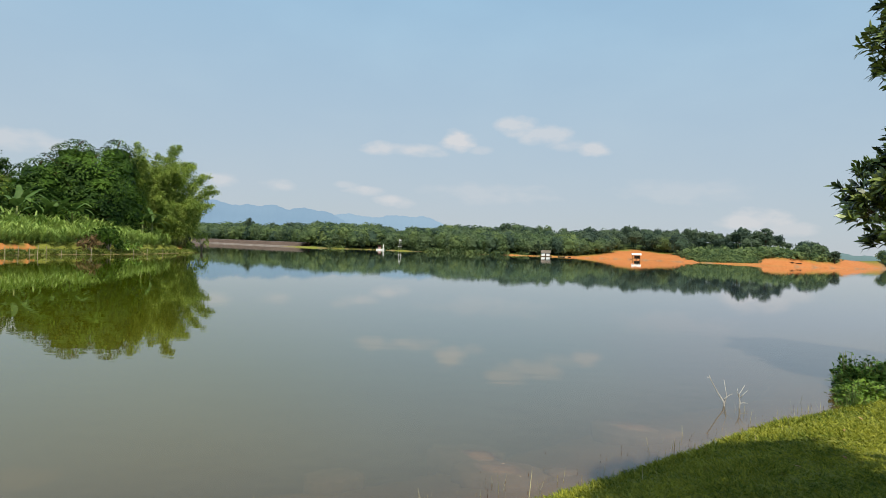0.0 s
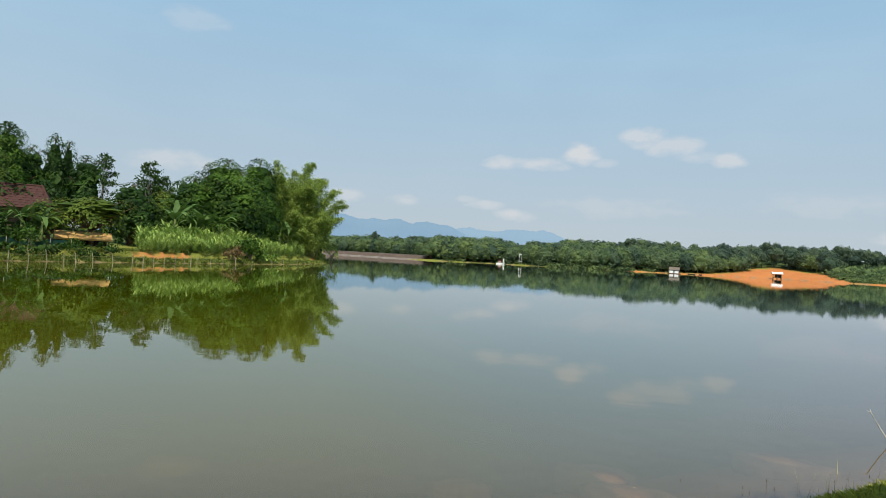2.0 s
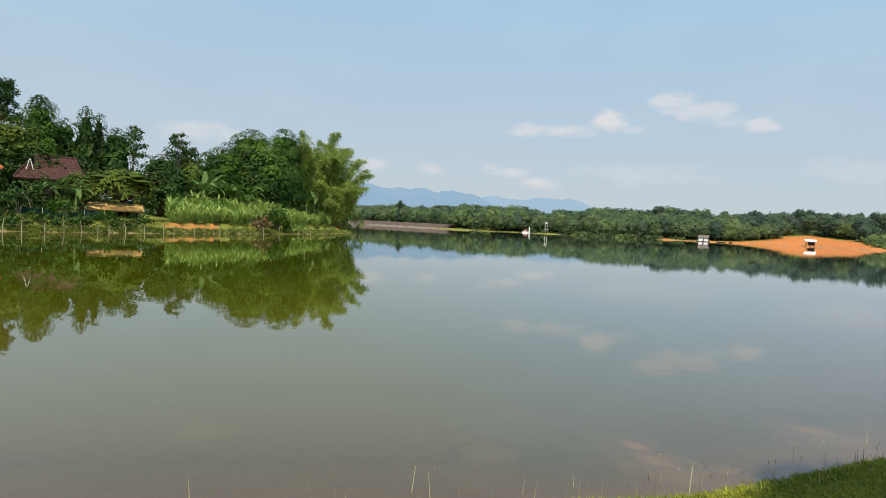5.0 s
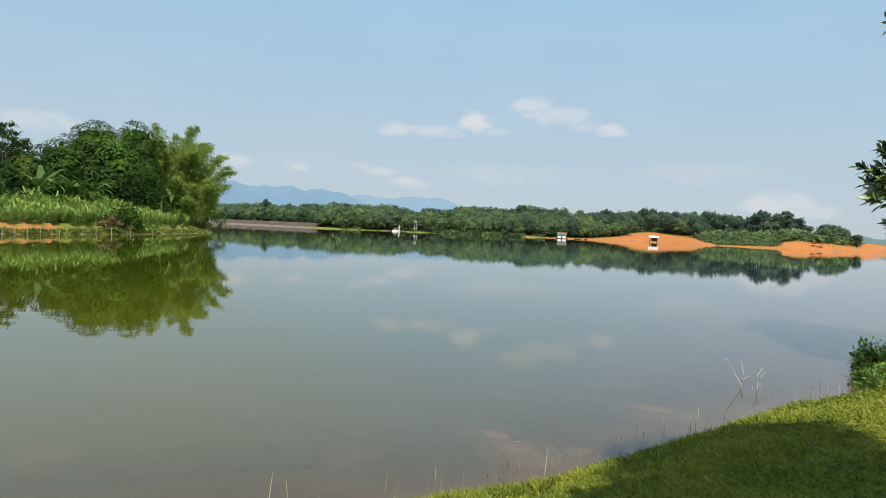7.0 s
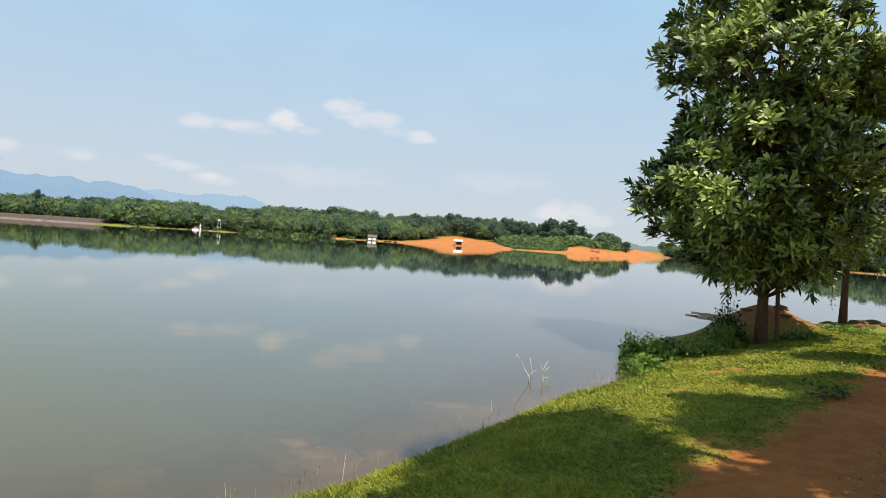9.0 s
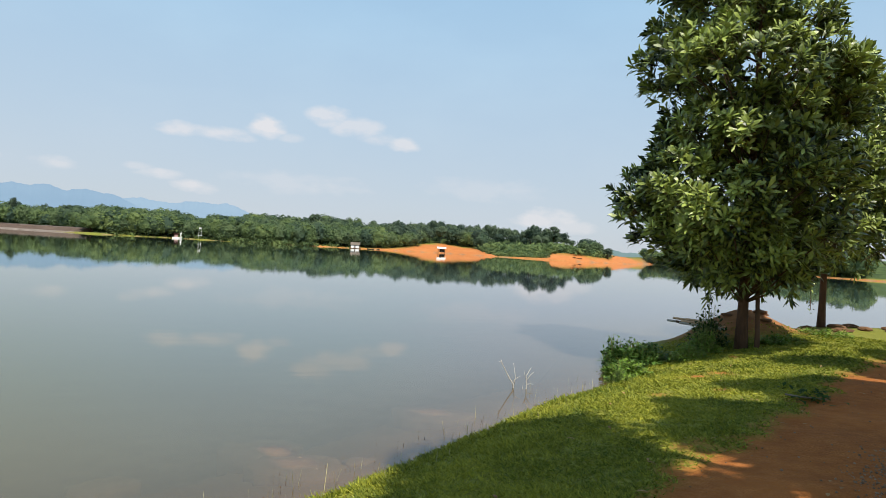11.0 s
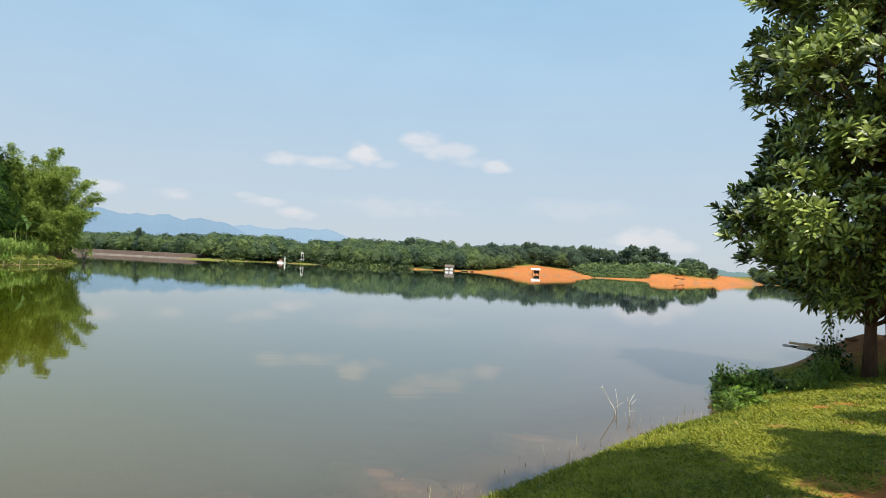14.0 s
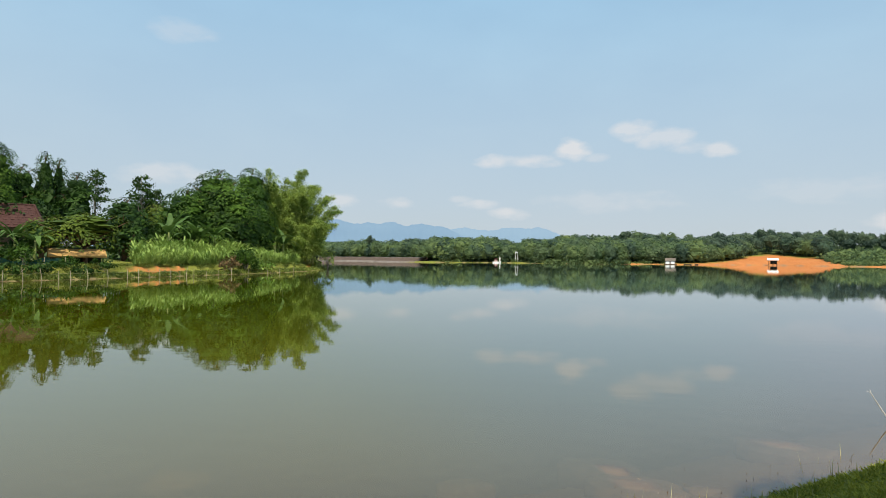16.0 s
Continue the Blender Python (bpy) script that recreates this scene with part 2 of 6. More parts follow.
def thing(name, m, label, category, group="", kind=""):
    ob = new(name)
    ob.empty_display_size = 0.2
    ob.matrix_world = m
    return tagged(ob, label, category, group, kind)


def tube(bm, pts, radii, sides=6):
    """A tapering round stem along points, closed at both ends."""
    rings = []
    pts = [Vector(p) for p in pts]
    for i, p in enumerate(pts):
        d = (pts[min(i + 1, len(pts) - 1)] - pts[max(i - 1, 0)]).normalized()
        u = d.orthogonal().normalized()
        if rings:
            u = (last - d * last.dot(d)).normalized()
        last = u
        v = d.cross(u)
        rings.append([bm.verts.new(p + (u * math.cos(2 * math.pi * k / sides) + v * math.sin(2 * math.pi * k / sides)) * radii[i]) for k in range(sides)])
    for a, b in zip(rings, rings[1:]):
        for k in range(sides):
            bm.faces.new((a[k], a[(k + 1) % sides], b[(k + 1) % sides], b[k]))
    bm.faces.new(rings[0][::-1])
    bm.faces.new(rings[-1])
    return bm


def box(bm, lo, hi, m=None):
    """A box between two corners, its edges slightly broken."""
    c = [bm.verts.new((x, y, z)) for x in (lo[0], hi[0]) for y in (lo[1], hi[1]) for z in (lo[2], hi[2])]
    for q in ((0, 1, 3, 2), (4, 6, 7, 5), (0, 4, 5, 1), (2, 3, 7, 6), (0, 2, 6, 4), (1, 5, 7, 3)):
        bm.faces.new([c[i] for i in q])
    if m is not None:
        bmesh.ops.transform(bm, matrix=m, verts=c)
    return bm


def signed_distance(px, py, poly):
    """The distance to a closed outline, positive inside."""
    best, inside = np.full(px.shape, 1e9), np.zeros(px.shape, bool)
    for (ax, ay), (bx, by) in zip(poly, poly[1:] + poly[:1]):
        dx, dy = bx - ax, by - ay
        t = np.clip(((px - ax) * dx + (py - ay) * dy) / (dx * dx + dy * dy), 0, 1)
        best = np.minimum(best, np.hypot(px - ax - t * dx, py - ay - t * dy))
        if ay != by:
            inside ^= ((ay > py) != (by > py)) & (px < (bx - ax) * (py - ay) / (by - ay) + ax)
    return np.where(inside, best, -best)


def step(a, b, v):
    t = np.clip((v - a) / (b - a), 0, 1)
    return t * t * (3 - 2 * t)


def wave(x, y, scale, seed=0.0):
    """A cheap smooth unevenness between -1 and 1."""
    x, y = x / scale + seed * 1.7, y / scale - seed * 2.3
    return (np.sin(x * 1.9 + 1.3 * np.sin(y * 1.1 + seed)) + np.sin(y * 2.3 + 1.7 * np.sin(x * 0.9)) + np.sin(x * 4.1 + y * 3.3) * 0.5) / 2.5


# ---- shorelines: the bank under the camera, the wooded point, the far shore ----
NEAR_SHORE = [(-260, -200), (-120, -60), (-52, -16), (-20, -3.5), (-8, 1.8), (-3, 3.9), (-0.3, 4.85), (0.55, 5.2), (1.15, 5.65), (1.9, 6.2), (3.2, 7.25),
              (4.5, 8.3), (5.4, 8.85), (6.1, 9.3), (7.3, 10.1), (8.3, 11.6), (9.6, 13.6), (12.2, 15.0), (16, 16.2), (22, 17), (34, 15), (60, 2), (140, -60), (240, -200)]
POINT = [(62, 58), (53, 58), (45, 60.5), (40, 63.5), (36, 67.5), (33, 71), (31, 74.5), (28, 79), (24, 88), (21.6, 99), (20.5, 109), (20.2, 116), (20.9, 127), (24, 150), (32, 200),
         (45, 240), (62, 200)]
FAR = [(62, 520), (40, 470), (26, 420), (20.5, 385), (16, 345), (11, 305), (8, 312), (5, 332), (2, 322), (-2, 314), (-6, 325), (-10, 345), (-13, 352), (-18, 385),
       (-22, 362), (-26, 352), (-28, 352), (-30, 355), (-33, 374), (-35, 420), (-35.8, 600), (-37, 560), (-41, 430), (-48, 330), (-58, 260), (-75, 210)]
near_poly = NEAR_SHORE + [(200, -320), (-200, -320)]
point_poly = [tuple(polar(a, d)[:2]) for a, d in POINT]
far_poly = [tuple(polar(a, d)[:2]) for a, d in FAR] + [tuple(polar(a, 4950)[:2]) for a in range(-80, 70, 10)]
ROAD = [(-6, -3.5), (0.5, 1.6), (2.26, 3.5), (2.9, 3.95), (3.6, 4.3), (4.5, 4.85), (5.8, 5.5), (7.6, 6.5), (9.8, 7.8), (12.5, 8.9), (18, 10.4), (30, 11),
        (31, 7.6), (18, 7.0), (12.5, 5.6), (8.6, 3.2), (5.2, 1.3), (3.3, 0.0), (0.5, -2.5), (-3, -6)]
HILL = [(-75, 12), (-60, 12), (-41, 13), (-37, 5), (-35.8, 1.5), (-35.4, 1), (-33.8, 1), (-33.0, 3), (-32.0, 6), (-30, 11), (-28, 14), (-18, 14), (-12, 13), (-8, 13), (-2, 10), (2, 8), (6, 8), (12, 8.5), (20, 8), (30, 9), (62, 10)]
ORANGE = [(-75, 2), (-40, 3), (-36.4, 5), (-35.9, 40), (-33.6, 40), (-33.2, 16), (-32.9, 9), (-32, 9.5), (-30.5, 12), (-29, 15), (-27.7, 21), (-27.3, 6), (-25, 3), (-23, 4), (-22.5, 14), (-21.5, 22),
          (-20, 24), (-18.4, 28), (-17.4, 29), (-16.1, 26), (-15.4, 17), (-13.8, 9), (-12.3, 7), (-9.3, 2.5), (-6.6, 4), (-6, 0), (62, 0)]
BANK = [(-75, 0), (-36.4, 0), (-35.8, 5), (-35, 4.8), (-33.4, 4.6), (-32.9, 4.5), (-30, 3.8), (-28.2, 2.6), (-27.3, 0.8), (-22.5, 0.4), (-21, 2), (-17.5, 3), (-14, 1), (-12, 0), (62, 0)]


def height(px, py):
    """The ground's height, and the shares of bare track, red earth and woodland floor on it."""
    a = np.degrees(np.arctan2(-px, py))
    near, pt, far = signed_distance(px, py, near_poly), signed_distance(px, py, point_poly), signed_distance(px, py, far_poly)
    off = np.maximum(np.maximum(near, pt), far)
    z = np.where(off < 0, -0.02 + 0.14 * off, 0.0)
    z = np.where(off < -1.6, np.maximum(-0.244 + (off + 1.6) * 1.4, -4), z)
    road = step(-0.25, 0.25, signed_distance(px, py, ROAD) + 0.16 * wave(px, py, 0.5) + 0.1 * wave(px, py, 0.17))
    zn = 0.10 * step(0, 0.25, near) + 0.24 * step(0.1, 1.3, near) + 0.33 * step(0.8, 4.0, near) + 0.025 * wave(px, py, 1.1) * step(0.3, 1.5, near) \
        + 0.012 * wave(px, py, 0.3) * step(0.2, 1.0, near) - 0.05 * road
    # the turned-up earth under the trees at the water's edge
    zn += 0.68 * np.exp(-((px - 12.0) / 1.05) ** 2 - ((py - 12.6) / 0.9) ** 2) + 0.12 * np.exp(-((px - 15.5) / 2.5) ** 2 - ((py - 13.2) / 0.8) ** 2)
    zp = 0.3 * step(0, 1.0, pt) + 0.75 * step(1.9, 2.7, pt + 0.4 * wave(px, py, 2.2)) + 2.4 * step(5, 32, pt) + 0.12 * wave(px, py, 4) * step(1, 6, pt)
    hill = np.interp(a, *zip(*HILL))
    bare = np.interp(a, *zip(*ORANGE))
    zf = 0.5 * step(0, 3, far) + hill * step(0, 95, far) * (0.85 + 0.15 * wave(px, py, 40)) + 0.5 * wave(px, py, 14) * step(6, 30, far)
    zf += np.interp(a, *zip(*BANK)) * step(1, 17, far)
    z = np.where(near > 0, zn, np.where(pt > 0, zp, np.where(far > 0, zf, z)))
    red = ((bare > 0) & (far > -3)) * step(2.0, -2.0, far - bare - 3.0 * wave(px, py, 9) * step(8, 20, bare))
    for bx, by, bw in ((7.2, 8.4, 0.34), (7.8, 8.6, 0.3), (5.7, 7.3, 0.16), (6.5, 7.1, 0.2), (9.3, 9.9, 0.25), (4.15, 4.9, 0.22)):
        road = np.maximum(road, 0.85 * np.exp(-((px - bx) / bw) ** 2 - ((py - by) / (bw * 0.6)) ** 2 + 0.5 * wave(px, py, 0.12)))
    road = np.maximum(road, np.exp(-(((px - 12.4) / 1.9) ** 2 + ((py - 12.5) / 1.1) ** 2) ** 2))
    mound = np.exp(-(((px - 12.3) / 2.2) ** 2 + ((py - 12.7) / 1.2) ** 2) ** 3)
    cut = np.where((a > 31.6) & (a < 36.1), 0.75 + 0.2 * wave(px, py, 1.6), np.where(a < 21.8, 0.7, 0.0))
    red = np.maximum(red, (pt > -1) * step(0.8, 0.45, np.abs(pt + 0.4 * wave(px, py, 2.2) - 2.2) + 0.25 * wave(px, py, 0.8)) * step(0.3, 0.6, cut))
    wood = np.maximum(step(3, 14, far - bare), step(9, 16, pt))
    return z, road * (near > 0), np.clip(red, 0, 1), wood, off, mound


def polar_sheet(angles, radii):
    A, Rr = np.meshgrid(np.radians(angles), radii, indexing="ij")
    px, py = -np.sin(A) * Rr, np.cos(A) * Rr
    na, nr = A.shape
    i = np.arange(na * nr).reshape(na, nr)
    faces = np.stack([i[:-1, :-1], i[:-1, 1:], i[1:, 1:], i[1:, :-1]], -1).reshape(-1, 4)
    return px.ravel(), py.ravel(), faces


def ground_material():
    m = bpy.data.materials.new("ground")
    m.use_nodes = True
    n, l = m.node_tree.nodes, m.node_tree.links
    b = n["Principled BSDF"]
    tc = n.new("ShaderNodeTexCoord")

    def nz(scale, detail=6):
        t = n.new("ShaderNodeTexNoise")
        t.inputs["Scale"].default_value, t.inputs["Detail"].default_value = scale, detail
        l.new(tc.outputs["Object"], t.inputs["Vector"])
        r = n.new("ShaderNodeMapRange")
        r.inputs["From Min"].default_value, r.inputs["From Max"].default_value = 0.32, 0.68
        l.new(t.outputs["Fac"], r.inputs["Value"])
        return r.outputs[0]

    def mix(f, x, y):
        k = n.new("ShaderNodeMix")
        k.data_type = "RGBA"
        if isinstance(f, float):
            k.inputs["Factor"].default_value = f
        else:
            l.new(f, k.inputs["Factor"])
        for s, v in ((k.inputs["A"], x), (k.inputs["B"], y)):
            if isinstance(v, tuple):
                s.default_value = (*v, 1)
            else:
                l.new(v, s)
        return k.outputs["Result"]

    def share(name):
        k = n.new("ShaderNodeAttribute")
        k.attribute_name = name
        return k.outputs["Fac"]
    coarse, mid, fine = nz(0.9), nz(6), nz(60, 4)
    grass = mix(fine, mix(mid, (0.06, 0.1, 0.012), (0.17, 0.185, 0.025)), (0.25, 0.23, 0.045))
    track = mix(fine, mix(coarse, (0.21, 0.066, 0.016), (0.39, 0.13, 0.029)), mix(mid, (0.285, 0.098, 0.024), (0.45, 0.17, 0.045)))
    earth = mix(nz(0.12), mix(coarse, (0.36, 0.115, 0.032), (0.5, 0.18, 0.052)), mix(mid, (0.4, 0.145, 0.045), (0.53, 0.21, 0.07)))
    floor = mix(nz(0.2), (0.035, 0.06, 0.022), (0.09, 0.125, 0.04))
    bed = mix(coarse, (0.2, 0.13, 0.07), (0.32, 0.22, 0.13))
    c = mix(share("wood"), grass, floor)
    c = mix(share("track"), c, track)
    c = mix(share("spoil"), c, mix(fine, mix(mid, (0.2, 0.085, 0.034), (0.36, 0.165, 0.066)), (0.27, 0.13, 0.056)))
    c = mix(share("earth"), c, earth)
    c = mix(share("bed"), c, bed)
    l.new(c, b.inputs["Base Color"])
    b.inputs["Roughness"].default_value = 0.95
    b.inputs["Specular IOR Level"].default_value = 0.15
    bp = n.new("ShaderNodeBump")
    bp.inputs["Strength"].default_value, bp.inputs["Distance"].default_value = 0.8, 0.03
    bn = n.new("ShaderNodeTexNoise")
    bn.inputs["Scale"].default_value, bn.inputs["Detail"].default_value = 14, 8
    l.new(tc.outputs["Object"], bn.inputs["Vector"])
    l.new(bn.outputs["Fac"], bp.inputs["Height"])
    l.new(bp.outputs[0], b.inputs["Normal"])
    return m


angles = np.concatenate([np.arange(-180, -62, 4.0), np.arange(-62, 58, 0.4), np.arange(58, 180.1, 4.0)])
angles[-1] = 180
radii = np.concatenate([[0.01], np.exp(np.arange(np.log(0.6), np.log(30), 0.026)), np.exp(np.linspace(np.log(30.5), np.log(480), 130)), np.exp(np.linspace(np.log(490), np.log(4900), 26))])
gx, gy, gf = polar_sheet(angles, radii)
gz, g_track, g_red, g_wood, g_off, g_mound = height(gx, gy)
ground_mesh = mesh_np("ground", np.stack([gx, gy, gz], -1), gf, ground_material(), True)
for key, val in (("track", g_track), ("earth", g_red), ("wood", g_wood), ("spoil", g_mound), ("bed", step(0.02, -0.1, g_off))):
    add_share(ground_mesh, key, val)
ground = tagged(new("ground", ground_mesh), "grassy lake bank with a red dirt track and wooded hills beyond", "ground", kind="structure")


# ---- the lake ----
def water_material():
    """Silty water: mirror-like at a low angle, olive-brown from above, clear only over the shallows."""
    m = bpy.data.materials.new("lake_water")
    m.use_nodes = True
    n, l = m.node_tree.nodes, m.node_tree.links
    n.remove(n["Principled BSDF"])
    tc = n.new("ShaderNodeTexCoord")
    mp = n.new("ShaderNodeMapping")
    mp.inputs["Scale"].default_value = (0.3, 1.0, 1.0)
    l.new(tc.outputs["Object"], mp.inputs[0])
    rip = n.new("ShaderNodeTexNoise")
    rip.inputs["Scale"].default_value, rip.inputs["Detail"].default_value = 2.2, 3
    l.new(mp.outputs[0], rip.inputs["Vector"])
    swell = n.new("ShaderNodeTexNoise")
    swell.inputs["Scale"].default_value, swell.inputs["Detail"].default_value = 0.05, 3
    l.new(tc.outputs["Object"], swell.inputs["Vector"])
    bp = n.new("ShaderNodeBump")
    bp.inputs["Strength"].default_value, bp.inputs["Distance"].default_value = 0.35, 0.0036
    l.new(rip.outputs["Fac"], bp.inputs["Height"])
    silt = n.new("ShaderNodeMix")
    silt.data_type = "RGBA"
    l.new(swell.outputs["Fac"], silt.inputs["Factor"])
    silt.inputs["A"].default_value, silt.inputs["B"].default_value = (0.034, 0.06, 0.05, 1), (0.042, 0.068, 0.055, 1)
    murk = n.new("ShaderNodeBsdfDiffuse")
    stirred = n.new("ShaderNodeMix")
    stirred.data_type = "RGBA"
    ats = n.new("ShaderNodeAttribute")
    ats.attribute_name = "stirred"
    l.new(ats.outputs["Fac"], stirred.inputs["Factor"])
    plume = n.new("ShaderNodeMix")               # brown water drifting along the left-hand bank
    plume.data_type = "RGBA"
    atp = n.new("ShaderNodeAttribute")
    atp.attribute_name = "plume"
    l.new(atp.outputs["Fac"], plume.inputs["Factor"])
    olive = n.new("ShaderNodeMix")               # olive green water off the wooded point
    olive.data_type = "RGBA"
    ato = n.new("ShaderNodeAttribute")
    ato.attribute_name = "olive"
    l.new(ato.outputs["Fac"], olive.inputs["Factor"])
    l.new(silt.outputs["Result"], olive.inputs["A"])
    olive.inputs["B"].default_value = (0.036, 0.052, 0.001, 1)
    violet = n.new("ShaderNodeMix")              # violet of reflected sky off the near bank, put into the colour
    violet.data_type = "RGBA"
    atv = n.new("ShaderNodeAttribute")
    atv.attribute_name = "violet"
    l.new(atv.outputs["Fac"], violet.inputs["Factor"])
    l.new(olive.outputs["Result"], violet.inputs["A"])
    violet.inputs["B"].default_value = (0.036, 0.032, 0.076, 1)
    l.new(violet.outputs["Result"], plume.inputs["A"])
    plume.inputs["B"].default_value = (0.102, 0.085, 0.001, 1)
    l.new(plume.outputs["Result"], stirred.inputs["A"])
    stirred.inputs["B"].default_value = (0.115, 0.081, 0.03, 1)
    l.new(stirred.outputs["Result"], murk.inputs["Color"])
    clear = n.new("ShaderNodeBsdfTransparent")
    clear.inputs[0].default_value = (0.8, 0.72, 0.58, 1)
    at = n.new("ShaderNodeAttribute")
    at.attribute_name = "clear"
    body = n.new("ShaderNodeMixShader")
    l.new(at.outputs["Fac"], body.inputs[0])
    l.new(murk.outputs[0], body.inputs[1])
    l.new(clear.outputs[0], body.inputs[2])
    gloss = n.new("ShaderNodeBsdfGlossy")
    gloss.inputs["Roughness"].default_value = 0.012
    gloss.inputs["Color"].default_value = (1, 1, 1, 1)
    l.new(bp.outputs[0], gloss.inputs["Normal"])
    fr = n.new("ShaderNodeFresnel")
    fr.inputs["IOR"].default_value = 1.55
    l.new(bp.outputs[0], fr.inputs["Normal"])
    top = n.new("ShaderNodeMixShader")
    l.new(fr.outputs[0], top.inputs[0])
    l.new(body.outputs[0], top.inputs[1])
    l.new(gloss.outputs[0], top.inputs[2])
    l.new(top.outputs[0], n["Material Output"].inputs["Surface"])
    return m


w_angles = np.concatenate([np.arange(-180, -60, 6.0), np.arange(-60, 60, 0.5), np.arange(60, 180.1, 6.0)])
w_angles[-1] = 180
w_radii = np.concatenate([[0.01, 2.5], np.exp(np.arange(np.log(3.5), np.log(10), 0.012)), np.exp(np.arange(np.log(10), np.log(30), 0.04)), np.exp(np.linspace(np.log(31), np.log(4900), 60))])
wx, wy, wf = polar_sheet(w_angles, w_radii)
w_off = height(wx, wy)[4]
water_mesh = mesh_np("lake", np.stack([wx, wy, np.zeros_like(wx)], -1), wf, water_material())
clearness = 0.75 * np.exp(np.minimum(w_off, 0) / 1.2)
for sx, sy, lx in ((0.78, 6.34, 0.26), (0.62, 6.72, 0.17), (2.7, 8.05, 0.3)):   # hardly any water stands over the flat stones
    clearness = np.maximum(clearness, 0.72 * np.exp(-((wx - sx + (wy - sy) * 0.4) / lx) ** 4 - ((wy - sy) / 0.2) ** 4))
add_share(water_mesh, "clear", clearness)
add_share(water_mesh, "stirred", np.exp(np.minimum(w_off, 0) / 4.6))   # silt hangs in the shallows
w_r, w_a = np.hypot(wx, wy), np.degrees(np.arctan2(-wx, wy))
add_share(water_mesh, "plume", step(-14, 24, w_a) * 1.1 * np.exp(-w_r / 15))
add_share(water_mesh, "olive", step(2, 26, w_a))
add_share(water_mesh, "violet", step(-10, -30, w_a) * np.exp(-w_r / 60))
lake = tagged(new("water", water_mesh), "calm silty lake mirroring the sky and the wooded shores", "lake", kind="structure")


# ---- far mountains ----
def ridge(name, label, aa, crest, dist, tone):
    m = bpy.data.materials.new("haze_glow_mountain")
    m.use_nodes = True
    n, l = m.node_tree.nodes, m.node_tree.links
    b = n["Principled BSDF"]
    tc = n.new("ShaderNodeTexCoord")
    t = n.new("ShaderNodeTexNoise")
    t.inputs["Scale"].default_value, t.inputs["Detail"].default_value = 0.004, 6
    l.new(tc.outputs["Object"], t.inputs["Vector"])
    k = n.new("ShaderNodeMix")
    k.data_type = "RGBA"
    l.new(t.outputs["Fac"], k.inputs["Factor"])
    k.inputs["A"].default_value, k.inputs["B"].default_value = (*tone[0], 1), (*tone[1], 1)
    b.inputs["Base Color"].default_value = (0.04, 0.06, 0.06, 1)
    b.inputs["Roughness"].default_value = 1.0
    # a blue glow put on the slopes in place of distance haze
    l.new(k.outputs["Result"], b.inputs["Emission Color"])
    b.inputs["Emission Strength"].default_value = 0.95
    rows = []
    for frac, dd in ((0.0, 0.95), (0.35, 0.97), (0.7, 0.985), (1.0, 1.0), (0.6, 1.04)):
        h = 2.2 + dist * np.tan(np.radians(crest)) * frac
        rows.append(np.stack([-np.sin(np.radians(aa)) * dist * dd, np.cos(np.radians(aa)) * dist * dd, h], -1))
    v = np.concatenate(rows)
    i = np.arange(len(v)).reshape(len(rows), -1)
    f = np.stack([i[:-1, :-1], i[:-1, 1:], i[1:, 1:], i[1:, :-1]], -1).reshape(-1, 4)
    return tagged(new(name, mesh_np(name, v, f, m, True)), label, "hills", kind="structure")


def mountains():
    near = [(40, 2.9), (30, 3.2), (24, 3.4), (20.6, 3.2), (19.2, 3.42), (17.9, 3.06), (17.0, 3.02), (16.4, 3.2), (15.5, 3.02), (14.4, 3.26), (13.9, 3.18), (13.0, 2.82), (12.5, 3.0), (11.5, 3.12),
            (10.5, 2.9), (9.6, 2.88), (8.8, 2.5), (7.0, 1.6), (4.0, 0.4)]
    far = [(14, 2.2), (9.5, 2.55), (7.6, 2.82), (6.8, 2.63), (5.0, 2.54), (4.1, 2.8), (2.8, 2.8), (1.6, 2.7), (1.25, 2.9), (0.3, 2.7), (-0.4, 2.4), (-2.0, 1.7), (-6, 0.4)]
    # the farther ridge glows paler, for thicker haze
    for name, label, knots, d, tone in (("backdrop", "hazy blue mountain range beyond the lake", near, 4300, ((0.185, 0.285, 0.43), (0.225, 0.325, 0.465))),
                                        ("backdrop_far", "paler, hazier end of the blue mountain range", far, 4600, ((0.24, 0.34, 0.475), (0.275, 0.375, 0.505)))):
        aa = np.arange(knots[0][0], knots[-1][0], -0.1)
        crest = np.interp(-aa, [-a for a, _ in knots], [e for _, e in knots])
        crest = np.convolve(np.pad(crest, 2, "edge"), np.ones(5) / 5, "valid")
        crest = crest + 0.018 * np.sin(aa * 7.7) + 0.014 * np.sin(aa * 13 + 2) + 0.008 * np.sin(aa * 29)
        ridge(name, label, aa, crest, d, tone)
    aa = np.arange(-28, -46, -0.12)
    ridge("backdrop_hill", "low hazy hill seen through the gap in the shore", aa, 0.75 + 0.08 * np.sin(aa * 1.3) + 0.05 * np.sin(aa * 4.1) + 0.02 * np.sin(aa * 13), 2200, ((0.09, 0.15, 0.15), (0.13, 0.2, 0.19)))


mountains()


# ---- plants: how they are made ----
def unit(v):
    return v / np.maximum(np.linalg.norm(v, axis=-1, keepdims=True), 1e-9)


